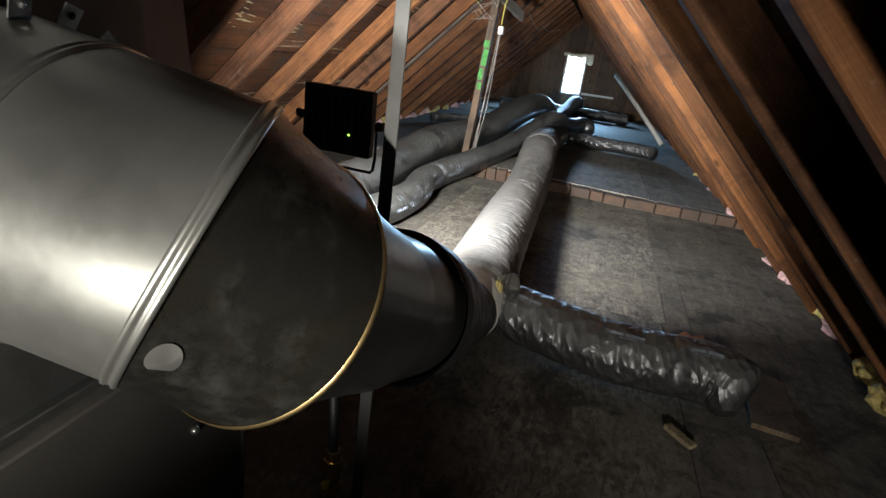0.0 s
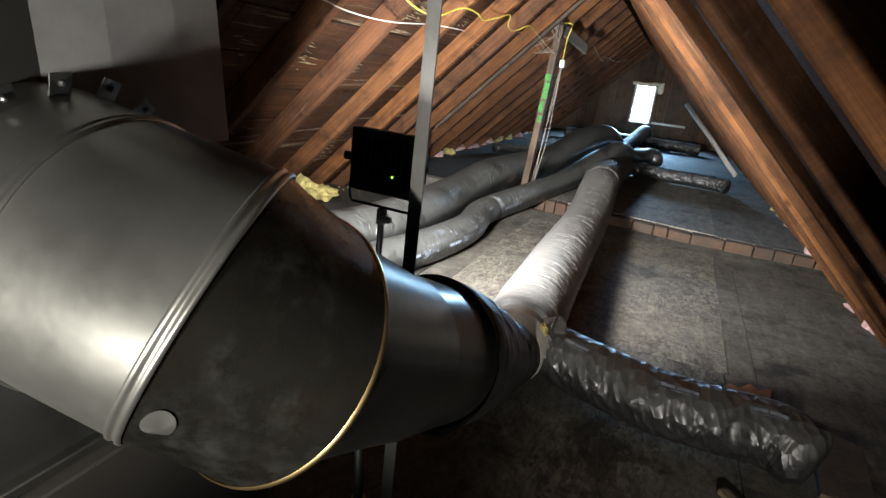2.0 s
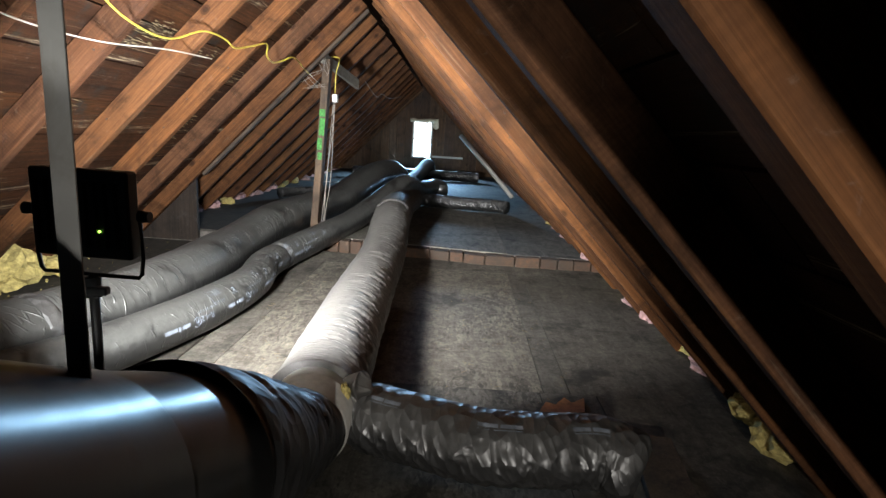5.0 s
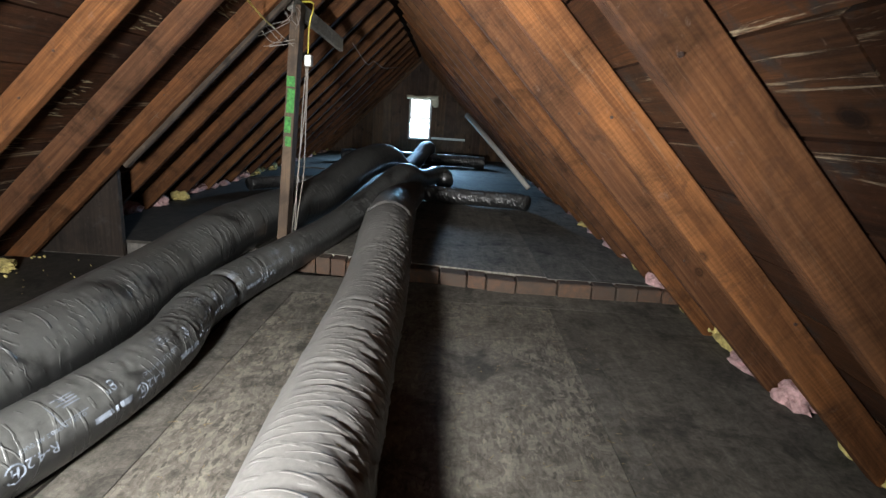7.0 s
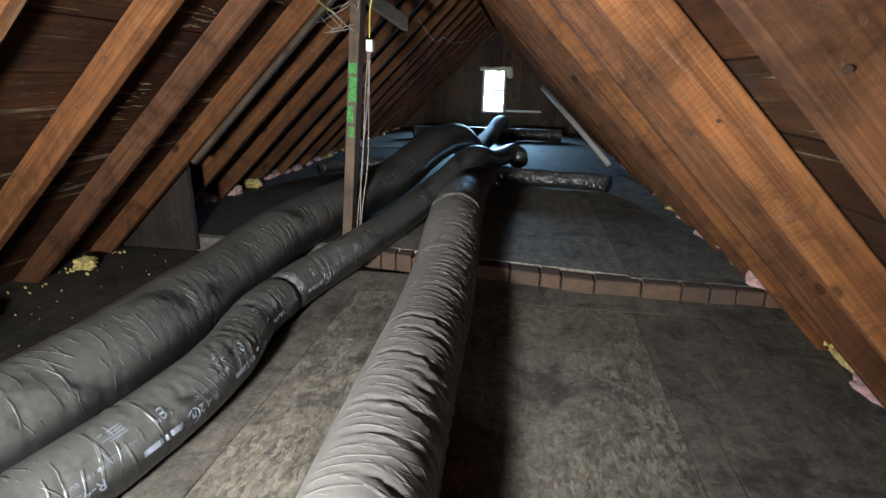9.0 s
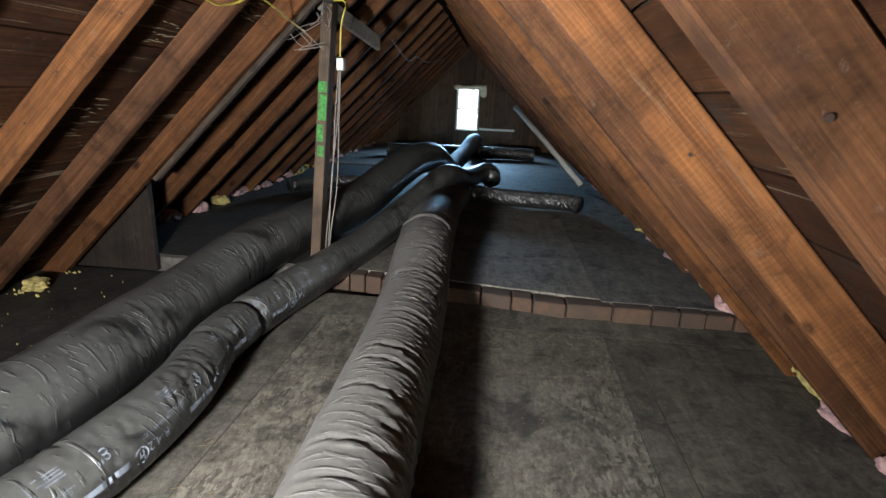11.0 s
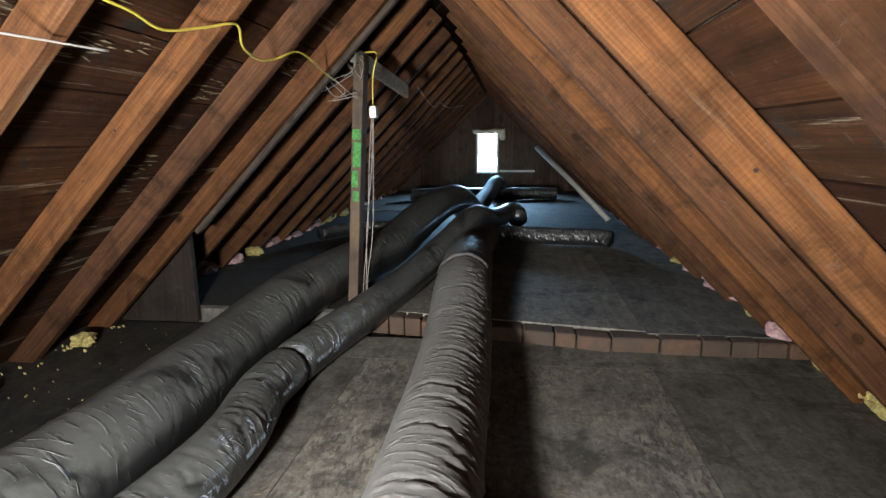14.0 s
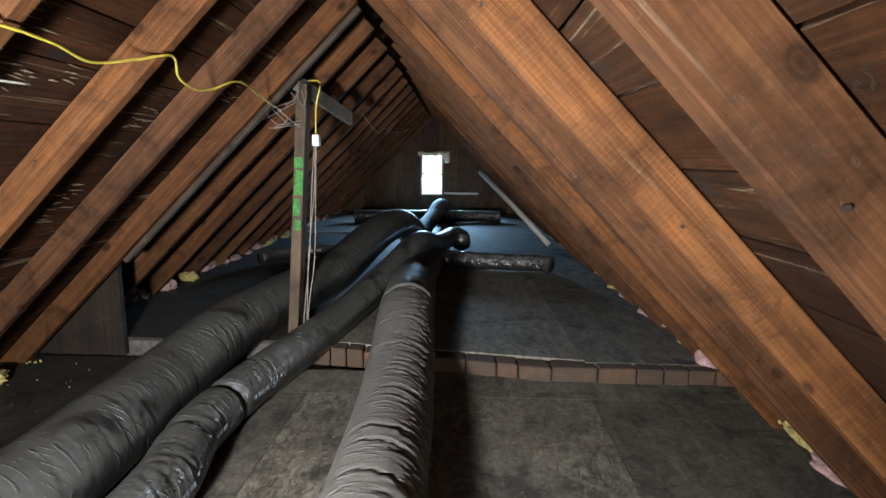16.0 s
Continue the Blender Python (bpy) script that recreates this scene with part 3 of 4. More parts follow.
for x0, x1, y0, y1, mat, dz, sk in (
    (0.42, 1.615, 2.62, 4.30, FLOOR_OSB, 0.0, 0.02), (0.42, 1.60, 0.20, 2.62, FLOOR_OSB, 0.0, 0.0),
    (0.28, 0.42, 2.62, 4.30, FLOOR_PLY, 0.0, 0.02), (0.28, 0.42, 2.2, 2.62, FLOOR_PLY, 0.0, 0.0), (1.615, 1.71, 2.62, 4.06, FLOOR_PLY, 0.0, 0.02),
    (1.71, 2.345, 2.62, 4.06, FLOOR_PLY, 0.0, 0.02), (1.645, 2.345, 4.06, 4.30, FLOOR_PLY, 0.0, 0.0),
    (1.60, 1.80, 1.98, 2.62, FLOOR_PLY, 0.0, 0.0), (1.80, 2.345, 1.2, 2.62, FLOOR_PLY, 0.0, 0.0),
    (1.60, 1.80, 0.2, 1.98, FLOOR_DARK, 0.0, 0.0), (1.80, 2.345, -1.5, 1.2, FLOOR_DARK, 0.0, 0.0),
    (-1.2, 0.277, 2.4, 4.66, FLOOR_WEST, -0.001, 0.0), (-1.2, 0.42, 0.6, 2.4, FLOOR_WEST, 0.0, 0.0),
    (-1.2, 1.80, -1.5, 0.2, FLOOR_DARK, 0.0, 0.0), (0.28, 2.345, 4.302, 4.52, FLOOR_PLY, 0.015, 0.0),
):
    ob = sheet(lower, x0, x1, y0, y1, dz, mat, 0.03 if dz > 0.01 else 0.016, sk)
    if dz > 0.01:                       # dirt banked up against the bricks
        for v in ob.data.vertices:
            if v.co.y < 4.4:
                v.co.z = 0.0 if v.co.z > 0 else -0.015

for x0, x1, y0, y1, mat, dz in (
    (0.3, 1.67, 4.745, 5.55, FLOOR_UP_LIT, 0.0), (1.67, 1.93, 4.52, 5.9, FLOOR_UP_LIT, 0.0), (1.93, 2.345, 4.52, 5.9, FLOOR_UP_LIT, 0.0),
    (0.3, 1.67, 5.55, 7.2, FLOOR_UP_LIT, 0.0), (1.67, 2.345, 5.9, 7.4, FLOOR_UP_LIT, 0.0),
    (-1.2, 0.3, 4.72, 6.4, FLOOR_WEST, 0.0), (-1.2, 0.3, 6.4, 8.6, FLOOR_WEST, -0.001),
):
    ob = sheet(upper, x0, x1, y0, y1, STEP_Z + dz, mat)
    if y0 == 4.745:
        for v in ob.data.vertices:
            if v.co.y < 5:
                v.co.y = step_front(v.co.x) + 0.09
y = 7.2
rng = random.Random(8)
while y < 11.5:
    w = rng.uniform(0.19, 0.26)
    sheet(upper, 0.3 if y < 8.6 else -1.2, 2.345, y, min(y + w, 11.55), STEP_Z - 0.004, FLOOR_DARK, name="floor_board")
    y += w

# brick course at the step
bricks = empty("brick_step", "course of old red bricks laid as a low step", "brick step", kind="structure")
x = 0.36
rng = random.Random(5)
for w in (0.118, 0.08, 0.085, 0.085, 0.2, 0.2, 0.14, 0.095, 0.147, 0.205, 0.17, 0.12, 0.11, 0.12, 0.1):
    bm = bmesh.new()
    dz, dy = rng.uniform(-0.004, 0.003), rng.uniform(-0.006, 0.006)
    box(bm, (x + 0.002, 0, -0.012), (x + w - 0.004, 0.1, STEP_Z - 0.003 + dz), 0.006)
    yy = step_front(x + w / 2) + dy
    tw = -0.17 if x < 1.45 else 0.0
    for v in bm.verts:
        v.co.y += yy + tw * (v.co.x - x - w / 2)
    part("brick", bm, BRICK, bricks)
    x += w

# gable with its window
def gable_wall(name, y0, y1, window):
    wall = empty(name, "dark vertical board gable wall", "wall", kind="structure")
    rg = random.Random(11)
    x = -1.6
    wx0, wx1, wz0, wz1 = 0.475, 0.82, 0.385, 1.05
    while x < 2.9:
        w = rg.uniform(0.13, 0.19)
        spans = [(-0.1, 1.95)]
        if window and x + w > wx0 and x < wx1:
            spans = [(-0.1, wz0), (wz1, 1.95)]
            if x < wx0:
                bm = bmesh.new()
                box(bm, (x + 0.002, y0, wz0), (wx0, y1, wz1))
                part("wall_board", bm, GABLE, wall)
            if x + w > wx1:
                bm = bmesh.new()
                box(bm, (wx1, y0, wz0), (x + w - 0.002, y1, wz1))
                part("wall_board", bm, GABLE, wall)
        for z0, z1 in spans:
            bm = bmesh.new()
            dy = rg.uniform(0, 0.004)
            box(bm, (x + 0.002, y0 + dy, z0), (x + w - 0.002, y1, z1))
            part("wall_board", bm, GABLE, wall)
        x += w
    bm = bmesh.new()
    if not window:
        box(bm, (-1.7, y0 - 0.05, -0.1), (3.0, y0 - 0.005, 2.0))
    else:
        for lo, hi in (((-1.7, y1 + 0.004, -0.1), (wx0, y1 + 0.05, 2.0)), ((wx1, y1 + 0.004, -0.1), (3.0, y1 + 0.05, 2.0)),
                       ((wx0, y1 + 0.004, -0.1), (wx1, y1 + 0.05, wz0)), ((wx0, y1 + 0.004, wz1), (wx1, y1 + 0.05, 2.0))):
            box(bm, lo, hi)
    part("outer_cladding", bm, GREYWOOD, wall)
    return wall


gable_wall("wall_north", GABLE_Y, GABLE_Y + 0.025, True)
gable_wall("wall_south", BACK_Y, BACK_Y + 0.025, False)

glass, gnt, gb = material("window_glass")
gb.inputs["Transmission Weight"].default_value, gb.inputs["Roughness"].default_value = 1.0, 0.05
gb.inputs["IOR"].default_value = 1.05
win = empty("window_1", "small bright gable window in a plain wooden frame", "window", kind="structure")
for nm, lo, hi in (("frame_post", (0.455, 11.57, 0.365), (0.487, 11.63, 1.07)), ("frame_post", (0.808, 11.57, 0.365), (0.84, 11.63, 1.07)),
                   ("frame_rail", (0.487, 11.57, 1.04), (0.808, 11.63, 1.07)), ("window_sill", (0.487, 11.565, 0.365), (0.808, 11.64, 0.392)),
                   ("meeting_rail", (0.487, 11.60, 0.715), (0.808, 11.62, 0.733))):
    bm = bmesh.new()
    box(bm, lo, hi, 0.003)
    part(nm, bm, PIPE, win)
for z0, z1 in ((0.392, 0.715), (0.733, 1.04)):
    bm = bmesh.new()
    box(bm, (0.487, 11.607, z0), (0.808, 11.611, z1))
    pane = part("pane", bm, glass, win)
    pane.visible_shadow = False
back_m, bnt, bb = material("bright_overcast_daylight")
bb.inputs["Base Color"].default_value = (0.9, 0.95, 1, 1)
bb.inputs["Emission Color"].default_value = (0.86, 0.94, 1.0, 1)
bb.inputs["Emission Strength"].default_value = 4.0
bm = bmesh.new()
box(bm, (-3, 13.0, -2), (5, 13.05, 5))
thing("backdrop", bm, back_m, "bright white overcast daylight outside the window", "backdrop", kind="structure")
bm = bmesh.new()
box(bm, (0.86, 11.575, 0.385), (1.45, 11.598, 0.42), 0.003)
thing("wall_batten", bm, PIPE, "pale wooden batten nailed to the gable boards", "batten")
# rolled cloth over the window
bm = bmesh.new()
tube(bm, smooth_path([(0.41, 11.52, 1.07), (0.55, 11.5, 1.065), (0.75, 11.5, 1.07), (0.95, 11.52, 1.075)], 0.02), 0.035, 10)
bmesh.ops.create_uvsphere(bm, u_segments=10, v_segments=6, radius=0.06, matrix=pose(0.9, 11.51, 1.0) @ Matrix.Diagonal((0.9, 0.5, 1.5, 1)))
for v in bm.verts:
    v.co += 0.02 * Vector(noise.noise_vector(v.co * 14))
thing("window_cloth", bm, CURTAIN, "crumpled yellowed cloth tacked above the gable window", "curtain", smooth=True)

# ---- flexible ducts ----
flex("flexible_duct", [(0.917, 2.165, 0.142), (0.911, 2.3, 0.14), (0.903, 2.45, 0.138), (0.888, 2.9, 0.138), (0.878, 3.4, 0.138), (0.875, 3.8, 0.142), (0.862, 4.2, 0.175),
     (0.845, 4.6, 0.25), (0.835, 5.0, 0.265), (0.82, 5.5, 0.24), (0.83, 6.0, 0.21), (0.84, 6.4, 0.19)], 0.128, JACKET,
     "dusty grey plastic jacketed insulated flexible duct running along the floor", 1, 1.25, pinches=((2.555, 0.06), (0.2, 0.03), (0.0, -0.05)), side_bias=0.25, spacing=0.007, coil=0.45, sides=96)
flex("flexible_duct", [(-0.16, 2.12, 0.09), (-0.04, 2.26, 0.09), (0.048, 2.4, 0.09), (0.13, 2.58, 0.09), (0.222, 2.9, 0.088), (0.278, 3.2, 0.09), (0.285, 3.48, 0.09), (0.238, 3.78, 0.09), (0.265, 4.12, 0.092),
     (0.39, 4.53, 0.13), (0.506, 5.03, 0.165), (0.656, 5.6, 0.265), (0.80, 6.1, 0.37), (0.90, 6.7, 0.27), (0.985, 7.3, 0.225), (1.06, 7.6, 0.225), (1.12, 7.64, 0.2), (1.13, 7.48, 0.17)], 0.089, JACKET_MID,
     "dark grey eight inch insulated flexible duct with pale printing", 2, 0.9, pinches=((1.98, 0.24), (1.7, 0.05)), side_bias=0.9, spacing=0.02, coil=0, sides=96)
flex("flexible_duct", [(-0.62, 1.95, 0.137), (-0.38, 2.12, 0.137), (-0.18, 2.38, 0.137), (-0.085, 2.62, 0.135), (-0.02, 2.9, 0.134), (0.008, 3.3, 0.134), (0.0, 3.7, 0.135), (-0.009, 4.1, 0.14), (0.042, 4.6, 0.195),
     (0.145, 5.1, 0.215), (0.275, 5.6, 0.24), (0.391, 6.2, 0.344), (0.469, 6.6, 0.4), (0.56, 7.0, 0.405), (0.62, 7.3, 0.32), (0.66, 7.55, 0.22)], 0.137, JACKET_MID,
     "thick dark grey insulated flexible duct with slanting creases", 3, 0.9, side_bias=0.6, spacing=0.024, coil=0, sides=96)
flex("flexible_duct", [(0.97, 2.2, 0.125), (1.08, 2.185, 0.105), (1.2, 2.15, 0.099), (1.36, 2.1, 0.097), (1.52, 2.1, 0.097), (1.67, 2.11, 0.094), (1.765, 2.06, 0.075)], 0.096, JACKET_DARK,
     "short black crinkled plastic flexible duct lying on the floor", 4, 0.9, flat=0.06, side_bias=-0.2, spacing=0.006, coil=0, pinches=((0.835, 0.4), (0.06, 0.1)), sides=112)
flex("flexible_duct", [(0.84, 6.74, 0.158), (1.05, 6.66, 0.157), (1.3, 6.6, 0.155), (1.55, 6.57, 0.155), (1.76, 6.55, 0.152), (1.84, 6.5, 0.148)], 0.077, JACKET_DARK,
     "short black crinkled flexible duct lying on the raised floor", 5, 1.7, flat=0.1, side_bias=0.2, spacing=0.013)
flex("flexible_duct", [(-0.36, 9.82, 0.165), (0.0, 9.93, 0.167), (0.5, 10.0, 0.168), (1.0, 10.04, 0.167), (1.45, 10.1, 0.165), (1.7, 10.14, 0.16)], 0.09, JACKET_DARK,
     "black flexible duct lying across the floor by the gable wall", 6, 1.2)
flex("flexible_duct", [(0.66, 7.5, 0.185), (0.69, 8.2, 0.19), (0.77, 9.0, 0.25), (0.84, 9.6, 0.34), (0.865, 9.95, 0.33), (0.87, 10.25, 0.24), (0.87, 10.4, 0.19)], 0.1, JACKET_FAR,
     "dark flexible duct catching blue daylight from the window", 7, 0.8)
flex("flexible_duct", [(-0.56, 6.62, 0.14), (-0.42, 6.82, 0.14), (-0.2, 7.0, 0.14), (0.1, 7.08, 0.14)], 0.058, JACKET_DARK,
     "thin black flexible duct end beside the thick duct", 8, 1.2)

# ---- air handler and sheet metal trunk ----
A0, J2, J3, J4 = Vector((0.611, 0.961, 0.715)), Vector((0.815, 0.985, 0.673)), Vector((0.855, 1.031, 0.622)), Vector((0.846, 1.325, 0.458))
R_TRUNK = 0.157


def mitre_ring(p, d1, d2, r, sides=64):
    n = (d1 + d2).normalized()
    a = d1.cross(Vector((0, 0, 1))).normalized()
    b = a.cross(d1).normalized()
    out = []
    for k in range(sides):
        t = 2 * math.pi * k / sides
        o = r * (math.cos(t) * a + math.sin(t) * b)
        out.append(p + o - d1 * (o.dot(n) / d1.dot(n)))
    return out


def skin(bm, rings):
    vs = [[bm.verts.new(p) for p in r] for r in rings]
    n = len(vs[0])
    for r0, r1 in zip(vs, vs[1:]):
        for k in range(n):
            bm.faces.new((r0[k], r0[(k + 1) % n], r1[(k + 1) % n], r1[k]))
    return vs


d1, d2, d3 = (J2 - A0).normalized(), (J3 - J2).normalized(), (J4 - J3).normalized()
END = Vector((0.925, 2.03, 0.145))
d4 = (END - J4).normalized()
trunk = empty("trunk_duct", "round galvanised steel duct elbow leaving the air handler", "metal duct", at=(0, 0, 0))


def lerp_rings(r0, r1, n):
    return [[p.lerp(q, k / n) for p, q in zip(r0, r1)] for k in range(n + 1)]


def bead(p, da, db, r):
    """A raised seam, two close ridges round the duct."""
    bm = bmesh.new()
    rings = []
    for off, dr in ((-0.008, 0.0005), (-0.0065, 0.0025), (-0.003, 0.0025), (-0.0015, 0.0012), (0.0015, 0.0012), (0.003, 0.003), (0.0065, 0.003), (0.008, 0.0005)):
        ring = mitre_ring(p, da, db, r + dr)
        rings.append([q + (da + db).normalized() * off for q in ring])
    skin(bm, rings)
    return bm


B1 = A0 + d1 * 0.083
root = mitre_ring(A0 - d1 * 0.03, d1, d1, R_TRUNK)
ring_b1 = mitre_ring(B1, d1, d1, R_TRUNK)
ring_2 = mitre_ring(J2, d1, d2, R_TRUNK)
ring_3 = mitre_ring(J3, d2, d3, R_TRUNK)
ring_4 = mitre_ring(J4, d3, d4, R_TRUNK)
ring_3b = mitre_ring(J3, d2, d3, R_TRUNK - 0.006)
ring_4b = mitre_ring(J4, d3, d4, R_TRUNK - 0.006)
ring_4c = mitre_ring(J4, d3, d4, R_TRUNK - 0.0085)
ring_5 = mitre_ring(J4 + d4 * 0.24, d4, d4, R_TRUNK - 0.012)
# gores past the second bead carry their shade in a darker tint
for nm, r0, r1, mat in (("collar", root, ring_b1, GALV), ("gore", ring_b1, ring_2, GALV), ("gore", ring_2, ring_3, GALV_STAIN_SHADED), ("gore", ring_3b, ring_4b, GALV_SHADED), ("gore", ring_4c, ring_5, GALV_SHADED)):
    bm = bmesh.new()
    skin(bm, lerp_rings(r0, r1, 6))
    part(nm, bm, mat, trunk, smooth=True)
part("seam_bead", bead(B1, d1, d1, R_TRUNK), GALV, trunk, smooth=True)
part("seam_bead", bead(J2, d1, d2, R_TRUNK), GALV, trunk, smooth=True)
bm = bmesh.new()
skin(bm, [[q + d2 * o for q in mitre_ring(J3, d2, d3, R_TRUNK + dr)] for o, dr in ((-0.003, 0.0005), (-0.001, 0.002), (0.002, 0.002), (0.003, -0.006))])
part("rolled_rim", bm, BRASS, trunk, "bright brassy rolled edge", smooth=True)
bm = bmesh.new()
pa, pb, pc = ring_2[62].lerp(ring_3[62], 0.06), (ring_3[62] - ring_2[62]).normalized(), (ring_2[63] - ring_2[61]).normalized()
pn = pc.cross(pb).normalized()
pn = pn if pn.dot(pa - J2) > 0 else -pn
disc = [bm.verts.new(pa + pb * (0.02 + 0.014 * math.cos(t)) + pc * 0.022 * math.sin(t) - pn * (0.0022 * math.sin(t) ** 2 - 0.0012)) for t in [2 * math.pi * k / 24 for k in range(24)]]
top = bm.verts.new(pa + pb * 0.02 + pn * 0.0035)
for k in range(24):
    bm.faces.new((disc[k], disc[(k + 1) % 24], top))
bmesh.ops.recalc_face_normals(bm, faces=bm.faces)
part("sealant_patch", bm, GALV, trunk, "pale grey oval sealant patch", smooth=True)
# tabs that hold the collar on the plenum
for k in range(18):
    t = 2 * math.pi * k / 18 + 0.1
    a = d1.cross(Vector((0, 0, 1))).normalized()
    b = a.cross(d1).normalized()
    rad = math.cos(t) * a + math.sin(t) * b
    tan = rad.cross(d1)
    bm = bmesh.new()
    box(bm, (-0.012, 0, -0.001), (0.012, 0.024, 0.001))
    bmesh.ops.create_uvsphere(bm, u_segments=8, v_segments=5, radius=0.004, matrix=pose(0, 0.014, 0.002))
    lean = random.Random(k).uniform(0.0, 0.25)
    outv = (rad * math.cos(lean) + d1 * math.sin(lean)).normalized()
    nrm = tan.cross(outv)
    base = A0 + d1 * 0.01 + rad * (R_TRUNK - 0.001)
    for v in bm.verts:
        c = v.co.copy()
        v.co = base + tan * c.x + outv * c.y + nrm * c.z
    part("mounting_tab", bm, GALV_DULL, trunk)

# insulated black tail of the trunk, tapering to the white collar
path = smooth_path([J4 + d4 * 0.19, J4 + d4 * 0.34, J4.lerp(END, 0.66), END], 0.009)
bm = bmesh.new()
rings = []
rg = random.Random(21)
creases = [(rg.uniform(0, 1), rg.uniform(0, 6.28), rg.uniform(0.6, 1.6), rg.uniform(0.3, 1), rg.uniform(-0.1, 0.1)) for _ in range(70)]
fr = frames_along(path)
for i, (p, s, u, d) in enumerate(fr):
    f = i / (len(fr) - 1)
    r = (R_TRUNK + 0.006) * (1 - f) + 0.099 * f + 0.008 * math.sin(math.pi * min(1, f * 1.6))
    row = []
    for k in range(56):
        a = 2 * math.pi * k / 56
        rr = r + 0.006 * noise.noise((math.cos(a) * 2, math.sin(a) * 2, f * 9))
        for c0, ca, cw, cd, sl in creases:
            da = (a - ca + math.pi) % (2 * math.pi) - math.pi
            if abs(da) < cw:
                ds = f - c0 - sl * da
                rr -= 0.008 * cd * (1 - (da / cw) ** 2) * math.exp(-(ds / 0.018) ** 2)
        row.append(p + rr * (math.cos(a) * s + math.sin(a) * u))
    rings.append(row)
vs = skin(bm, rings)
bm.faces.new(vs[-1])
thing("insulated_duct_sleeve", bm, JACKET_BLACK, "black wrinkled plastic sleeve over the tapering trunk duct", "duct sleeve", smooth=True)
bm = bmesh.new()
cdir = Vector((-0.06, 1, 0.02)).normalized()
skin(bm, [mitre_ring(END + cdir * o, cdir, cdir, r) for o, r in ((0.0, 0.1), (0.01, 0.106), (0.08, 0.106), (0.085, 0.109), (0.095, 0.109), (0.1, 0.106), (0.17, 0.104))])
thing("duct_collar", bm, WHITE_PVC, "short white round collar joining sleeve and flexible duct", "duct collar", smooth=True)

# plenum and cabinet
handler = empty("air_handler", "galvanised sheet metal air handler with a tapered plenum", "air handler")


def tapered(bm, z0, z1, x0, x1, y0a, y1a, y0b, y1b, back):
    c = [bm.verts.new(p) for p in ((x0, y0a, z0), (x0, y1a, z0), (back, y1a, z0), (back, y0a, z0), (x1, y0b, z1), (x1, y1b, z1), (back, y1b, z1), (back, y0b, z1))]
    for f in ((0, 1, 5, 4), (1, 2, 6, 5), (2, 3, 7, 6), (3, 0, 4, 7), (4, 5, 6, 7), (3, 2, 1, 0)):
        bm.faces.new([c[i] for i in f])
    bmesh.ops.recalc_face_normals(bm, faces=bm.faces)


bm = bmesh.new()
tapered(bm, 0.46, 1.02, 0.655, 0.595, 0.79, 1.21, 0.745, 1.2, -0.1)
part("plenum", bm, GALV_DULL, handler)
bm = bmesh.new()
lean = lambda z: 0.655 - 0.06 * (z - 0.46) / 0.56
rows = []
for y, out in ((0.965, 0.001), (1.04, 0.012), (1.13, 0.018), (1.205, 0.018), (1.205, -0.02)):
    rows.append([Vector((lean(z) + out, y, z)) for z in (0.80, 0.9, 1.0, 1.30)])
vs = [[bm.verts.new(p) for p in r] for r in rows]
for r0, r1 in zip(vs, vs[1:]):
    for k in range(3):
        bm.faces.new((r0[k], r1[k], r1[k + 1], r0[k + 1]))
bmesh.ops.recalc_face_normals(bm, faces=bm.faces)
# pale, less metallic colour paints in the light that the bare metal reflects
part("corner_panel", bm, plain("lit_sheet_metal", (0.4, 0.39, 0.38), 0.42, 0.25, 0.2, 6), handler, "creased sheet metal panel above the collar, coloured pale as if lit")
bm = bmesh.new()
box(bm, (-0.1, 0.775, 0.446), (0.67, 1.245, 0.46), 0.002)
part("flange", bm, GALV_DULL, handler)
bm = bmesh.new()
box(bm, (-0.1, 0.775, 0.0), (0.69, 1.24, 0.446), 0.003)
part("cabinet", bm, plain("grey_brown_cabinet_paint", (0.12, 0.11, 0.098), 0.5, 0.3, 0.1, 8), handler)
bm = bmesh.new()
box(bm, (0.684, 1.241, 0.0), (0.694, 1.245, 0.44))
part("edge_strip", bm, GALV, handler, "bright bare metal corner edge")
# added black sheets put the shade on the handler's south side into colour
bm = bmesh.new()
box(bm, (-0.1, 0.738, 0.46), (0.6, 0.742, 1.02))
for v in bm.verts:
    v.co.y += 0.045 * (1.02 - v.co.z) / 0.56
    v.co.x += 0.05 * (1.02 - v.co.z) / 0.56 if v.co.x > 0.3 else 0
part("shade_sheet", bm, BLACK_SHADE, handler, "added black sheet that darkens the plenum's unlit side")
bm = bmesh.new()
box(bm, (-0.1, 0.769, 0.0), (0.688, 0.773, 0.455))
part("shade_sheet", bm, BLACK_SHADE, handler, "added black sheet that darkens the cabinet's unlit side")
bm = bmesh.new()
tube(bm, smooth_path([(0.694, 1.14, 0.40), (0.72, 1.16, 0.412), (0.75, 1.2, 0.42)], 0.01), 0.003, 6)
part("bracket_rod", bm, GALV, handler, "thin bent bright metal rod")
for p in ((0.655, 0.81, 0.452), (0.692, 1.15, 0.37), (0.692, 1.12, 0.29)):
    bm = bmesh.new()
    bmesh.ops.create_uvsphere(bm, u_segments=10, v_segments=6, radius=0.007, matrix=pose(*p))
    part("screw", bm, GALV, handler, smooth=True)

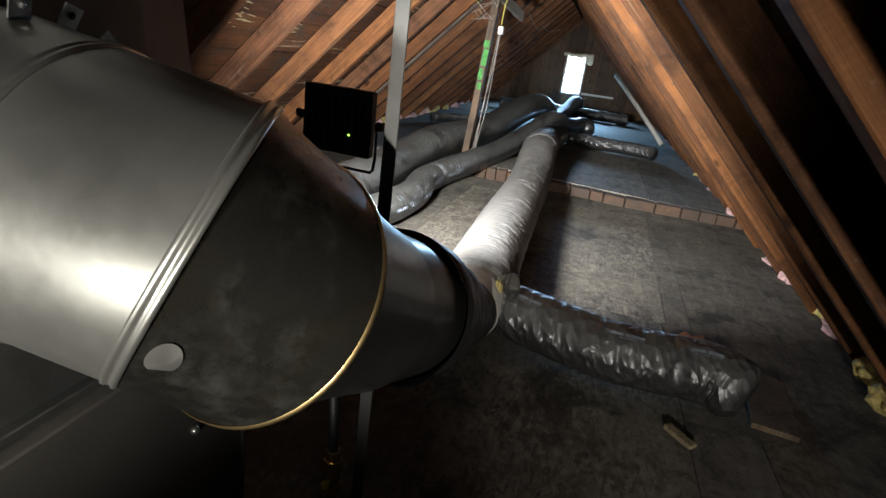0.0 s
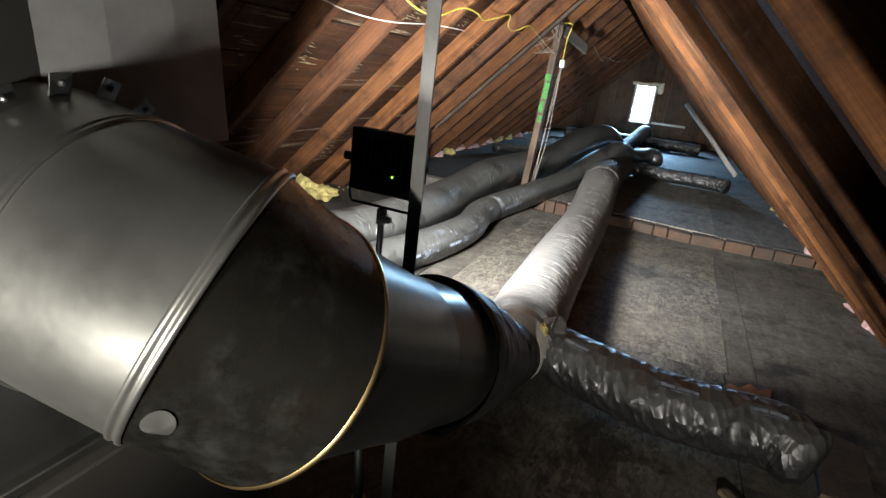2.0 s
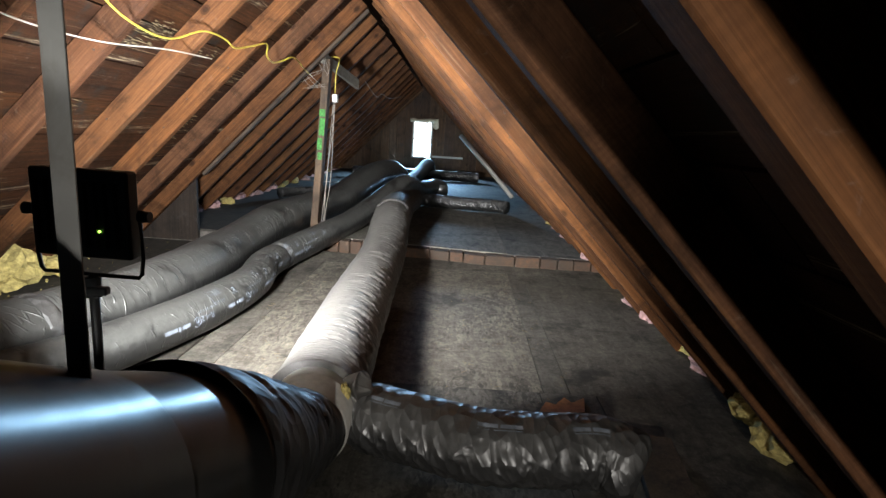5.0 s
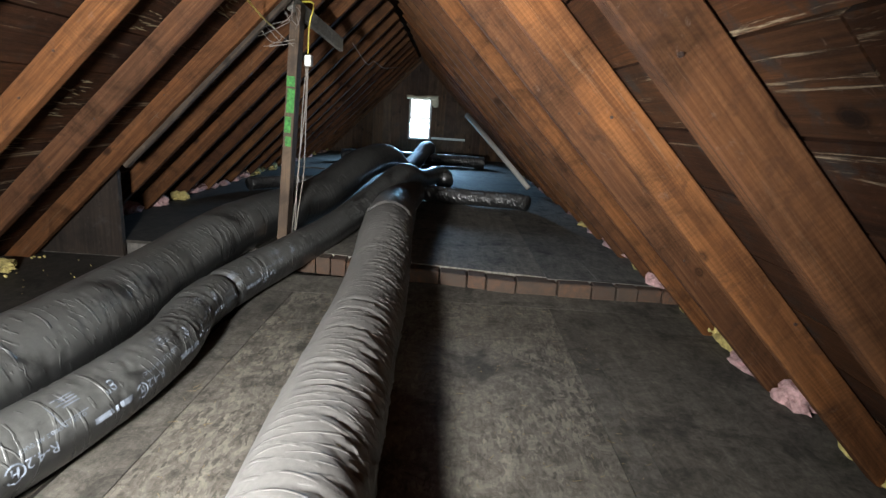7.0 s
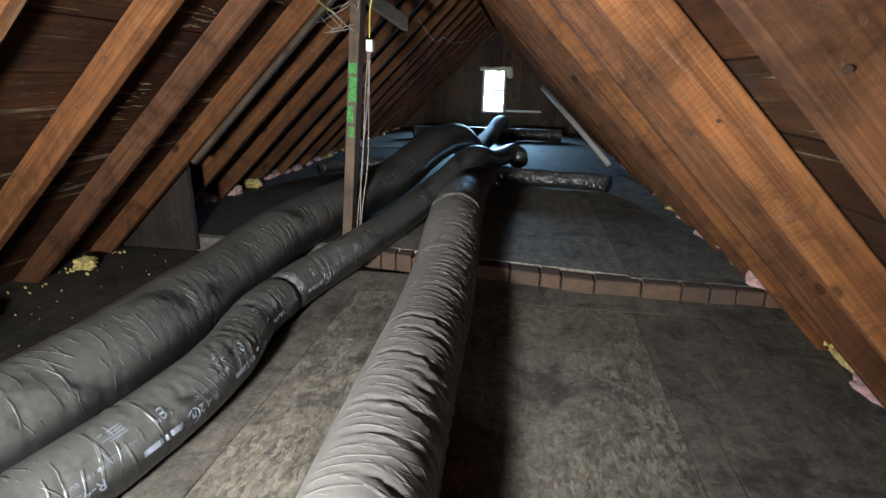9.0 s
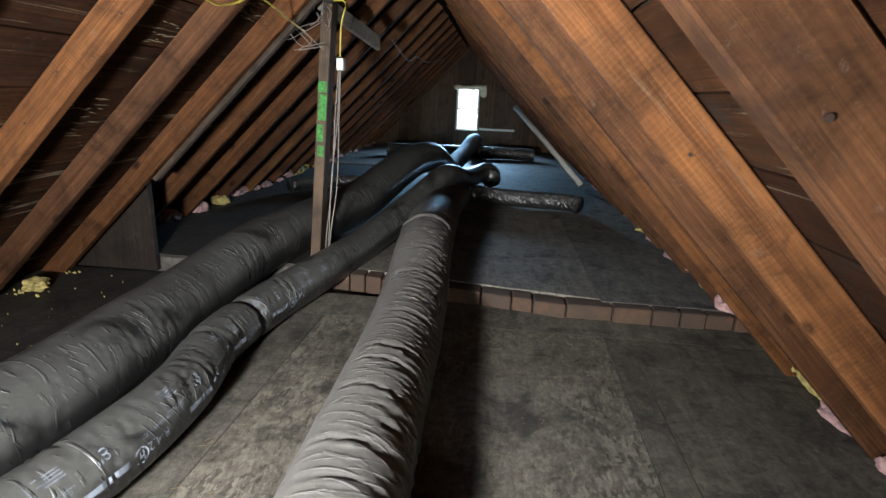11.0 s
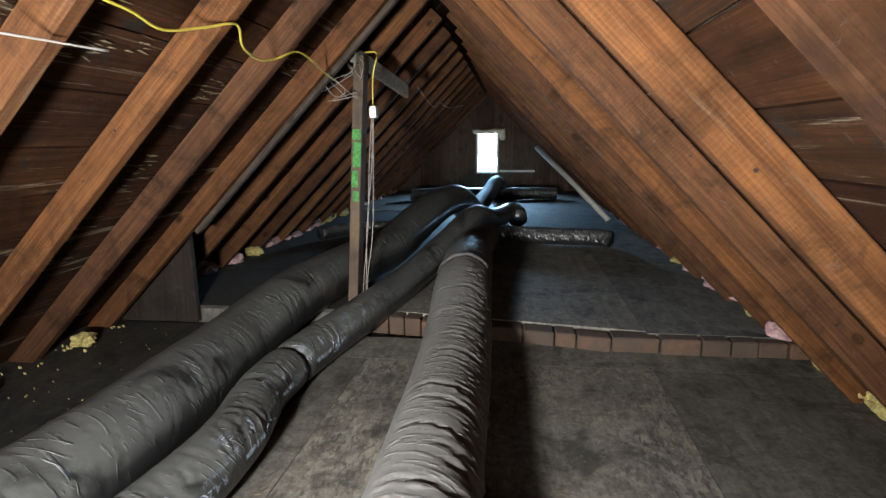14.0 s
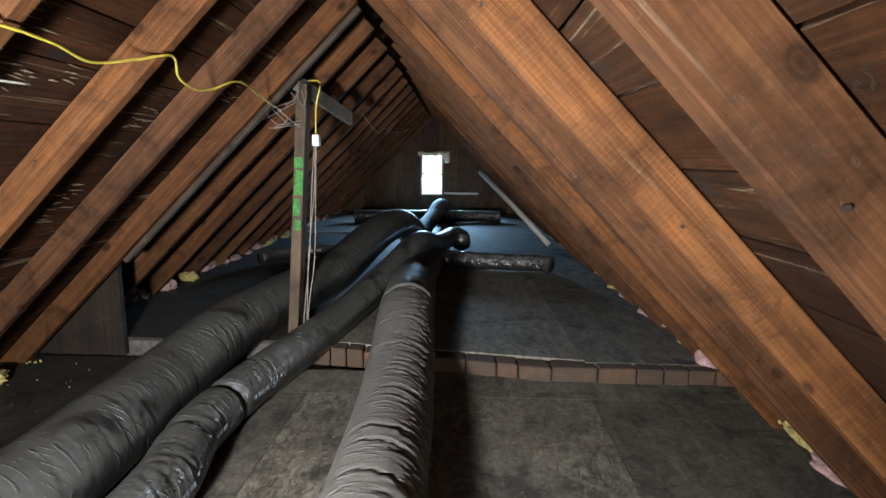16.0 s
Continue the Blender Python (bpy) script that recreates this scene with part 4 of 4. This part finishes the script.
# gas pipe with a brass valve under the trunk
gas = empty("gas_pipe", "dark upright gas pipe with a brass valve", "gas pipe")
bm = bmesh.new()
tube(bm, [Vector((0.838, 1.3, 0.32)), Vector((0.844, 1.3, 0.2)), Vector((0.847, 1.3, 0.0))], 0.009, 12)
part("pipe", bm, BLACK, gas, smooth=True)
bm = bmesh.new()
for z0, z1, r in ((0.145, 0.165, 0.014), (0.12, 0.145, 0.018), (0.085, 0.12, 0.015), (0.06, 0.085, 0.02)):
    bmesh.ops.create_cone(bm, cap_ends=True, segments=6 if r > 0.016 else 14, radius1=r, radius2=r, depth=z1 - z0, matrix=pose(0.846, 1.3, (z0 + z1) / 2))
part("valve_body", bm, BRASS, gas)
bm = bmesh.new()
box(bm, (0.84, 1.262, 0.096), (0.852, 1.29, 0.108), 0.003)
part("valve_lever", bm, YELLOW_CABLE, gas, "yellow valve lever")

# ---- steel strut, work light, wooden post ----
strut = empty("steel_strut", "upright galvanised steel angle strut beside the trunk duct", "strut", at=(0, 0, 0))
for nm, lo, hi in (("front_leg", (0.882, 1.318, 0.0), (0.904, 1.321, 1.36)), ("side_leg", (0.882, 1.321, 0.0), (0.885, 1.34, 1.36))):
    bm = bmesh.new()
    box(bm, lo, hi, 0.0006)
    part(nm, bm, GALV_DULL, strut)

light = empty("work_light", "black LED work light on a thin stand, shining away", "work light")
lm = look((0.563, 1.838, 0.685), (0.66, 3.2, 0.70)) @ pose(0, 0, 0)
bm = bmesh.new()
box(bm, (-0.096, -0.082, -0.012), (0.096, 0.082, 0.02), 0.004, lm)
part("housing", bm, BLACK, light)
for k in range(9):
    bm = bmesh.new()
    box(bm, (-0.08 + k * 0.019, -0.06, 0.02), (-0.077 + k * 0.019, 0.06, 0.03), 0.0, lm)
    part("cooling_fin", bm, BLACK, light)
led_m, lnt, lb = material("lit_led_panel")
lb.inputs["Emission Color"].default_value = (1, 0.95, 0.86, 1)
lb.inputs["Emission Strength"].default_value = 20.0
bm = bmesh.new()
box(bm, (-0.085, -0.07, -0.0135), (0.085, 0.07, -0.0125), 0.0, lm)
part("led_panel", bm, led_m, light)
green_m, gn2, gb2 = material("green_indicator")
gb2.inputs["Emission Color"].default_value = (0.4, 1.0, 0.1, 1)
gb2.inputs["Emission Strength"].default_value = 3.0
bm = bmesh.new()
bmesh.ops.create_uvsphere(bm, u_segments=8, v_segments=6, radius=0.0028, matrix=lm @ pose(0.038, -0.03, 0.021))
part("indicator", bm, green_m, light, "small green indicator")
bm = bmesh.new()
tube(bm, [lm @ Vector(p) for p in ((-0.104, 0.0, 0.0), (-0.106, -0.08, 0.0), (-0.102, -0.112, 0.0), (-0.095, -0.12, 0.0), (0.095, -0.12, 0.0), (0.102, -0.112, 0.0), (0.106, -0.08, 0.0), (0.104, 0.0, 0.0))], 0.004, 8)
part("bracket", bm, BLACK, light, smooth=True)
for sx in (-1, 1):
    bm = bmesh.new()
    bmesh.ops.create_cone(bm, cap_ends=True, segments=12, radius1=0.012, radius2=0.01, depth=0.02, matrix=lm @ pose(0.114 * sx, 0, 0, 0, 90, 0))
    part("knob", bm, BLACK, light)
bm = bmesh.new()
tube(bm, [Vector((0.566, 1.838, 0.565)), Vector((0.566, 1.838, 0.40)), Vector((0.566, 1.838, 0.14))], 0.009, 10)
part("pole", bm, BLACK, light, smooth=True)
bm = bmesh.new()
tube(bm, [Vector((0.566, 1.838, 0.56)), Vector((0.566, 1.838, 0.52))], 0.014, 10)
box(bm, (0.56, 1.82, 0.528), (0.6, 1.838, 0.544), 0.003)
part("clamp", bm, BLACK, light)
for k in range(3):
    a = 2 * math.pi * k / 3 + 0.4
    bm = bmesh.new()
    tube(bm, [Vector((0.566, 1.838, 0.24)), Vector((0.566 + 0.17 * math.cos(a), 1.838 + 0.17 * math.sin(a), 0.004))], 0.006, 8)
    part("leg", bm, BLACK, light)

post = empty("wooden_post", "grey wooden prop post with green spray paint", "post")
pm = Matrix.Translation((0.262, 4.80, 0.08)) @ Matrix.Rotation(radians(3.6), 4, "Y")
bm = bmesh.new()
box(bm, (-0.025, -0.045, 0.0), (0.025, 0.045, 1.24), 0.003, pm)
part("timber", bm, GREYWOOD, post)
bm = bmesh.new()
for z0, z1, x0, x1 in ((0.62, 0.70, -0.02, 0.012), (0.72, 0.84, -0.016, 0.022), (0.85, 0.9, -0.022, 0.02), (0.55, 0.6, -0.012, 0.018)):
    box(bm, (x0, -0.0462, z0), (x1, -0.0452, z1), 0.0, pm)
part("paint_mark", bm, GREEN, post, "bright green spray paint mark")
bm = bmesh.new()
box(bm, (0.385, 4.74, 1.03), (0.42, 4.78, 1.085), 0.004)
thing("switch_box", bm, BOX, "small pale metal switch box on the post", "switch box")
bm = bmesh.new()
box(bm, (0.305, 4.72, 1.285), (0.33, 5.34, 1.36), 0.003)
for v in bm.verts:
    v.co.z -= 0.195 * (v.co.y - 4.72)
    v.co.x += 0.22 * (v.co.y - 4.72)
thing("nailed_board", bm, PALEGREY, "grey board nailed along the rafters behind the post", "board")

# brace under the rafters
bm = bmesh.new()
vs = [bm.verts.new(p) for p in ((-1.1, 4.68, 0.0), (-0.55, 4.68, 0.0), (-0.555, 4.68, 0.53), (-0.62, 4.68, 0.535), (-1.1, 4.68, 0.05))]
f = bm.faces.new(vs)
ex = bmesh.ops.extrude_face_region(bm, geom=[f])
for v in ex["geom"]:
    if isinstance(v, bmesh.types.BMVert):
        v.co.y += 0.03
bmesh.ops.recalc_face_normals(bm, faces=bm.faces)
thing("knee_board", bm, KNEE, "upright grey board nailed under the rafter at the eaves", "board")

# pale pipe under the far rafters
bm = bmesh.new()
tube(bm, [Vector((1.346, 8.6, 0.838)), Vector((1.7, 8.13, 0.48)), Vector((2.03, 7.7, 0.13))], 0.028, 12)
thing("pale_pipe", bm, PIPE, "pale dusty pipe slanting down under the rafters", "pipe", smooth=True)

# ---- cables ----
cable("yellow_cable", [(0.25, 2.38, 1.20), (0.21, 2.63, 1.15), (0.2, 2.89, 1.14), (0.24, 3.08, 1.20), (0.25, 3.26, 1.2), (0.235, 3.41, 1.185), (0.26, 3.55, 1.215), (0.29, 3.67, 1.245),
      (0.26, 3.76, 1.2), (0.24, 3.91, 1.185), (0.25, 4.01, 1.2), (0.29, 4.14, 1.24), (0.26, 4.5, 1.21), (0.25, 4.72, 1.19)], 0.0036, YELLOW_CABLE, "bright yellow cable looped under the rafters")
cable("yellow_cable", [(0.37, 4.76, 1.33), (0.43, 4.74, 1.32), (0.41, 4.74, 1.22), (0.403, 4.745, 1.08)], 0.0036, YELLOW_CABLE, "short yellow cable dropping to the switch box")
cable("white_cable", [(0.17, 1.6, 1.12), (0.165, 1.96, 1.11), (0.14, 2.28, 1.08), (0.14, 2.6, 1.08), (0.16, 2.97, 1.11), (0.18, 3.3, 1.12)], 0.0024, WHITE_CABLE, "old pale cable hanging along the rafters")
for dx, w in ((0.0, 0.006), (0.012, -0.01), (0.02, 0.012)):
    cable("grey_cable", [(0.392 + dx * 0.5, 4.755, 1.03), (0.375 + dx, 4.75, 0.8), (0.352 + dx + w, 4.75, 0.5), (0.33 + dx, 4.75, 0.25), (0.315 + dx, 4.76, 0.09)], 0.003, GREY_CABLE, "old grey cable running down the post")
rg = random.Random(4)
for k in range(7):
    c = Vector((0.27 + rg.uniform(-0.03, 0.05), 4.7 + rg.uniform(-0.05, 0.05), 1.2 + rg.uniform(-0.05, 0.08)))
    pts = [c + Vector((rg.uniform(-0.09, 0.09), rg.uniform(-0.06, 0.06), rg.uniform(-0.09, 0.07))) for _ in range(4)]
    cable("loose_wire", pts, 0.0016, GREY_CABLE, "thin loose wire tangled by the post head", "wire")
cable("loose_wire", [(0.45, 5.75, 1.26), (0.5, 6.1, 1.16), (0.5, 6.5, 1.21), (0.52, 7.0, 1.2), (0.55, 8.0, 1.28)], 0.003, GREY_CABLE, "thin dark wire sagging under the ridge", "wire")

# ---- glass wool along the eaves ----
def wool(at, size, mat, label, seed):
    bm = bmesh.new()
    bmesh.ops.create_icosphere(bm, subdivisions=3, radius=1.0)
    for v in bm.verts:
        n = noise.noise(v.co * 1.6 + Vector((seed * 3.1, 0, 0))) * 0.5 + noise.noise(v.co * 4 + Vector((0, seed * 1.7, 0))) * 0.32
        v.co *= 1 + n
        v.co = Vector((at[0] + v.co.x * size[0], at[1] + v.co.y * size[1], max(at[2] + v.co.z * size[2], at[3] if len(at) > 3 else -1)))
    return thing("glass_wool_tuft", bm, mat, label, "insulation", "glass wool tufts", smooth=False)


rg = random.Random(31)
k = 0
y = 2.9
while y < 10.6:
    fl = STEP_Z if y > 4.5 else 0.0
    pink = rg.random() < (0.5 if y < 7 else 0.3)
    wool((2.33 + rg.uniform(-0.03, 0.03) - (0.08 if fl else 0), y, fl + 0.02, fl + 0.001), (rg.uniform(0.03, 0.06), rg.uniform(0.05, 0.11), rg.uniform(0.02, 0.05)), PINK if pink else YELLOW_WOOL,
         ("pink" if pink else "yellow") + " glass wool showing at the floor's edge under the rafters", k)
    y += rg.uniform(0.1, 0.28)
    k += 1
y = 5.4
while y < 11.4:
    pink = rg.random() < 0.6
    wool((-0.9 + rg.uniform(-0.04, 0.05), y, STEP_Z + 0.02, STEP_Z + 0.001), (rg.uniform(0.03, 0.07), rg.uniform(0.05, 0.1), rg.uniform(0.02, 0.06)), PINK if pink else YELLOW_WOOL,
         ("pink" if pink else "yellow") + " glass wool showing at the eaves", k)
    y += rg.uniform(0.12, 0.35)
    k += 1
for at, sz in (((2.3, 2.62, 0.04, 0.001), (0.03, 0.04, 0.03)), ((2.25, 2.48, 0.05, 0.001), (0.04, 0.07, 0.04)), ((2.25, 2.32, 0.04, 0.001), (0.05, 0.08, 0.05)),
               ((-0.88, 3.38, 0.1, 0.001), (0.13, 0.14, 0.1)), ((-0.84, 3.62, 0.05, 0.001), (0.1, 0.1, 0.05)), ((-0.86, 3.15, 0.05, 0.001), (0.08, 0.09, 0.06)), ((-0.88, 4.3, 0.03, 0.001), (0.05, 0.05, 0.03))):
    wool(at, sz, YELLOW_WOOL, "clump of yellow glass wool lying at the eaves", k)
    k += 1

# ---- litter ----
bm = bmesh.new()
rg = random.Random(9)
for _ in range(420):
    x, y = rg.uniform(0.4, 1.75), rg.uniform(2.3, 4.4)
    l, a = 0.003 + 0.011 * rg.random() ** 2, rg.uniform(0, 3.14)
    box(bm, (-l, -0.0005, 0.001), (l, 0.0005, 0.002), 0.0, pose(x, y, 0.0, 0, 0, math.degrees(a)))
thing("straw_litter", bm, STRAW, "bits of straw and wood chips scattered on the floor", "litter", kind="stuff")
bm = bmesh.new()
for _ in range(150):
    x, y = -0.98 + 0.75 * rg.random() ** 2, rg.uniform(2.7, 4.6)
    r = rg.uniform(0.002, 0.0065) * (1.7 if x < -0.75 else 0.7)
    bmesh.ops.create_icosphere(bm, subdivisions=1, radius=r, matrix=pose(x, y, r * 0.4, rg.uniform(0, 90), rg.uniform(0, 90), 0) @ Matrix.Diagonal((1, rg.uniform(0.4, 1), 0.5, 1)))
thing("crumbs", bm, YELLOW_WOOL, "pale crumbs of glass wool and plaster on the dark floor", "litter", kind="stuff")
bm = bmesh.new()
box(bm, (-0.045, -0.014, 0.0), (0.045, 0.014, 0.014), 0.002, pose(1.575, 1.885, 0.001, 0, 0, -50))
thing("wood_chip", bm, SPLINTER, "pale splintered wood offcut on the floor", "wood offcut")
bm = bmesh.new()
vs = [bm.verts.new(p) for p in ((1.57, 2.46, 0.002), (1.73, 2.49, 0.002), (1.75, 2.59, 0.002), (1.70, 2.55, 0.002), (1.68, 2.585, 0.002), (1.64, 2.53, 0.002), (1.61, 2.545, 0.002))]
f = bm.faces.new(vs)
ex = bmesh.ops.extrude_face_region(bm, geom=[f])
for v in ex["geom"]:
    if isinstance(v, bmesh.types.BMVert):
        v.co.z += 0.003
bmesh.ops.recalc_face_normals(bm, faces=bm.faces)
thing("torn_veneer", bm, RUSTWOOD, "orange torn patch of floor veneer", "veneer")
bm = bmesh.new()
box(bm, (-0.062, -0.165, 0.0), (0.062, 0.165, 0.018), 0.002, pose(1.868, 2.185, 0.001, 0, 0, -8))
thing("board_offcut", bm, GREYWOOD, "brown board offcut lying by the black duct's end", "board")

# ---- printing on the duct jackets ----
def on_duct(seed, s, a, lift):
    fr, radius, ds, radii, sides, flat = FLEX_PATHS[seed]
    f = min(len(fr) - 2, max(0, s / ds))
    i, k = int(f), (a / (2 * math.pi) * sides) % sides
    k0, k1, t = int(k) % sides, (int(k) + 1) % sides, k - int(k)
    r = (radii[i * sides + k0] * (1 - t) + radii[i * sides + k1] * t) * (1 - f + i) + (radii[(i + 1) * sides + k0] * (1 - t) + radii[(i + 1) * sides + k1] * t) * (f - i) + lift
    p, sd, u, d = fr[i]
    return p + d * ((f - i) * ds) + r * math.cos(a) * (1 + flat * 0.5) * sd + r * math.sin(a) * (1 - flat) * u


def wrap(bm, seed, s0, a0, parent, name, label):
    """Lays flat print on a duct: its x runs back along the duct, its y down the side."""
    r = FLEX_PATHS[seed][1]
    bmesh.ops.subdivide_edges(bm, edges=[e for e in bm.edges if e.calc_length() > 0.008], cuts=4, use_grid_fill=True)
    for v in bm.verts:
        v.co = on_duct(seed, s0 - v.co.x, a0 - v.co.y / r, 0.0012)
    return part(name, bm, INK, parent, label)


def print_text(text, size, seed, s0, a0, parent):
    cu = bpy.data.curves.new("print", "FONT")
    cu.body, cu.size, cu.resolution_u = text, size, 3
    tmp = bpy.data.objects.new("print", cu)
    scene.collection.objects.link(tmp)
    me = tmp.evaluated_get(bpy.context.evaluated_depsgraph_get()).to_mesh()
    bm = bmesh.new()
    bm.from_mesh(me)
    bpy.data.objects.remove(tmp)
    return wrap(bm, seed, s0, a0, parent, "printed_text", "pale printed lettering")


def print_bars(bars, seed, s0, a0, parent):
    for x0, y0, x1, y1 in bars:
        bm = bmesh.new()
        bm.faces.new([bm.verts.new(p) for p in ((x0, y0, 0), (x1, y0, 0), (x1, y1, 0), (x0, y1, 0))])
        wrap(bm, seed, s0, a0, parent, "printed_bar", "")


ducts = [o for o in bpy.data.objects if o.name.startswith("flexible_duct")]
d_main, d_eight, d_black, d_far = ducts[0], ducts[1], ducts[3], ducts[4]


def logo(seed, s0, a0, parent):
    bm = bmesh.new()
    n = 20
    ring = [(math.cos(2 * math.pi * k / n + 0.5), math.sin(2 * math.pi * k / n + 0.5)) for k in range(n - 2)]
    for (x0, y0), (x1, y1) in zip(ring, ring[1:]):
        bm.faces.new([bm.verts.new((c * x, c * y, 0)) for c, x, y in ((0.018, x0, y0), (0.022, x0, y0), (0.022, x1, y1), (0.018, x1, y1))])
    for x0, x1, y0, y1 in ((-0.009, -0.004, -0.012, 0.014), (0.003, 0.008, -0.012, 0.005), (-0.004, 0.003, -0.002, 0.003)):
        bm.faces.new([bm.verts.new(p) for p in ((x0, y0, 0), (x1, y0, 0), (x1, y1, 0), (x0, y1, 0))])
    wrap(bm, seed, s0, a0, parent, "printed_logo", "pale round printed mark")


for shift in (0.0, 0.34, 0.68, 1.02, 1.36):
    print_text("R-4.2", 0.034, 2, 0.92 + shift, 0.28, d_eight)
    print_text("CLASS 1 FLEXIBLE AIR DUCT", 0.0125, 2, 1.0 + shift, 0.55, d_eight)
    print_text('8"', 0.045, 2, 1.105 + shift, 0.95, d_eight)
    logo(2, 0.825 + shift, 0.1, d_eight)
    print_bars([(0.0, 0.0, 0.04, 0.016), (0.048, 0.0, 0.058, 0.02), (0.064, 0.0, 0.12, 0.015)], 2, 0.79 + shift, 0.22, d_eight)
    print_bars([(0.0, -0.032 + 0.008 * k, 0.055 - 0.012 * (k % 2), -0.029 + 0.008 * k) for k in range(4)] + [(0.07, -0.03, 0.072, 0.02), (0.0, 0.022, 0.072, 0.024)], 2, 1.01 + shift, 0.85, d_eight)
for s0 in (0.2, 0.5, 0.72):
    print_bars([(0.0, 0.0, 0.05, 0.011), (0.056, 0.0, 0.1, 0.011), (0.0, 0.016, 0.1, 0.018)], 4, s0, 1.2, d_black)
for s0 in (0.25, 0.45, 0.65, 0.85):
    print_bars([(0.0, 0.0, 0.045, 0.012), (0.055, 0.0, 0.1, 0.012)], 5, s0, 0.9, d_far)

# silver tape round the thick duct
fr, radius, ds = FLEX_PATHS[3][:3]
bm = bmesh.new()
rows = []
for off, dr in ((-0.022, 0.0), (-0.02, 0.004), (0.0, 0.0045), (0.02, 0.004), (0.022, 0.0)):
    p, sd, u, d = fr[int((0.78 + off) / ds)]
    rows.append([p + (radius * 1.0 + dr + 0.004 * noise.noise((math.cos(t) * 3, math.sin(t) * 3, off * 60))) * (math.cos(t) * 1.025 * sd + math.sin(t) * 0.95 * u) for t in [2 * math.pi * k / 64 for k in range(64)]])
skin(bm, rows)
part("tape_band", bm, JACKET_DARK, ducts[2], "shiny wrinkled tape band", smooth=True)
# torn cuff where the main duct is joined
fr, radius, ds = FLEX_PATHS[1][:3]
bm = bmesh.new()
rows = []
for off, dr in ((-0.02, 0.001), (-0.006, 0.006), (0.003, 0.009), (0.01, 0.005), (0.016, -0.006)):
    i = int((2.555 + off) / ds)
    p, sd, u, d = fr[i]
    rows.append([p + (radius * 0.99 + dr + 0.006 * noise.noise((math.cos(t) * 4, math.sin(t) * 4, off * 40))) * (math.cos(t) * sd + math.sin(t) * u) + d * 0.008 * noise.noise((math.cos(t) * 3, math.sin(t) * 3, 9))
                 for t in [2 * math.pi * k / 48 for k in range(48)]])
skin(bm, rows)
part("taped_cuff", bm, JACKET, d_main, "crumpled taped cuff", smooth=True)
# torn film and wool where the black duct leaves the collar
bm = bmesh.new()
bmesh.ops.create_icosphere(bm, subdivisions=4, radius=1.0, matrix=pose(1.03, 2.15, 0.205) @ Matrix.Diagonal((0.035, 0.03, 0.045, 1)))
for v in bm.verts:
    v.co += 0.03 * Vector(noise.noise_vector(v.co * 22))
thing("torn_duct_film", bm, JACKET, "crumpled grey torn film at the duct joint", "plastic film", smooth=True)
wool((1.0, 2.12, 0.2, 0.1), (0.016, 0.02, 0.03), YELLOW_WOOL, "yellow glass wool poking from the torn duct joint", 77)
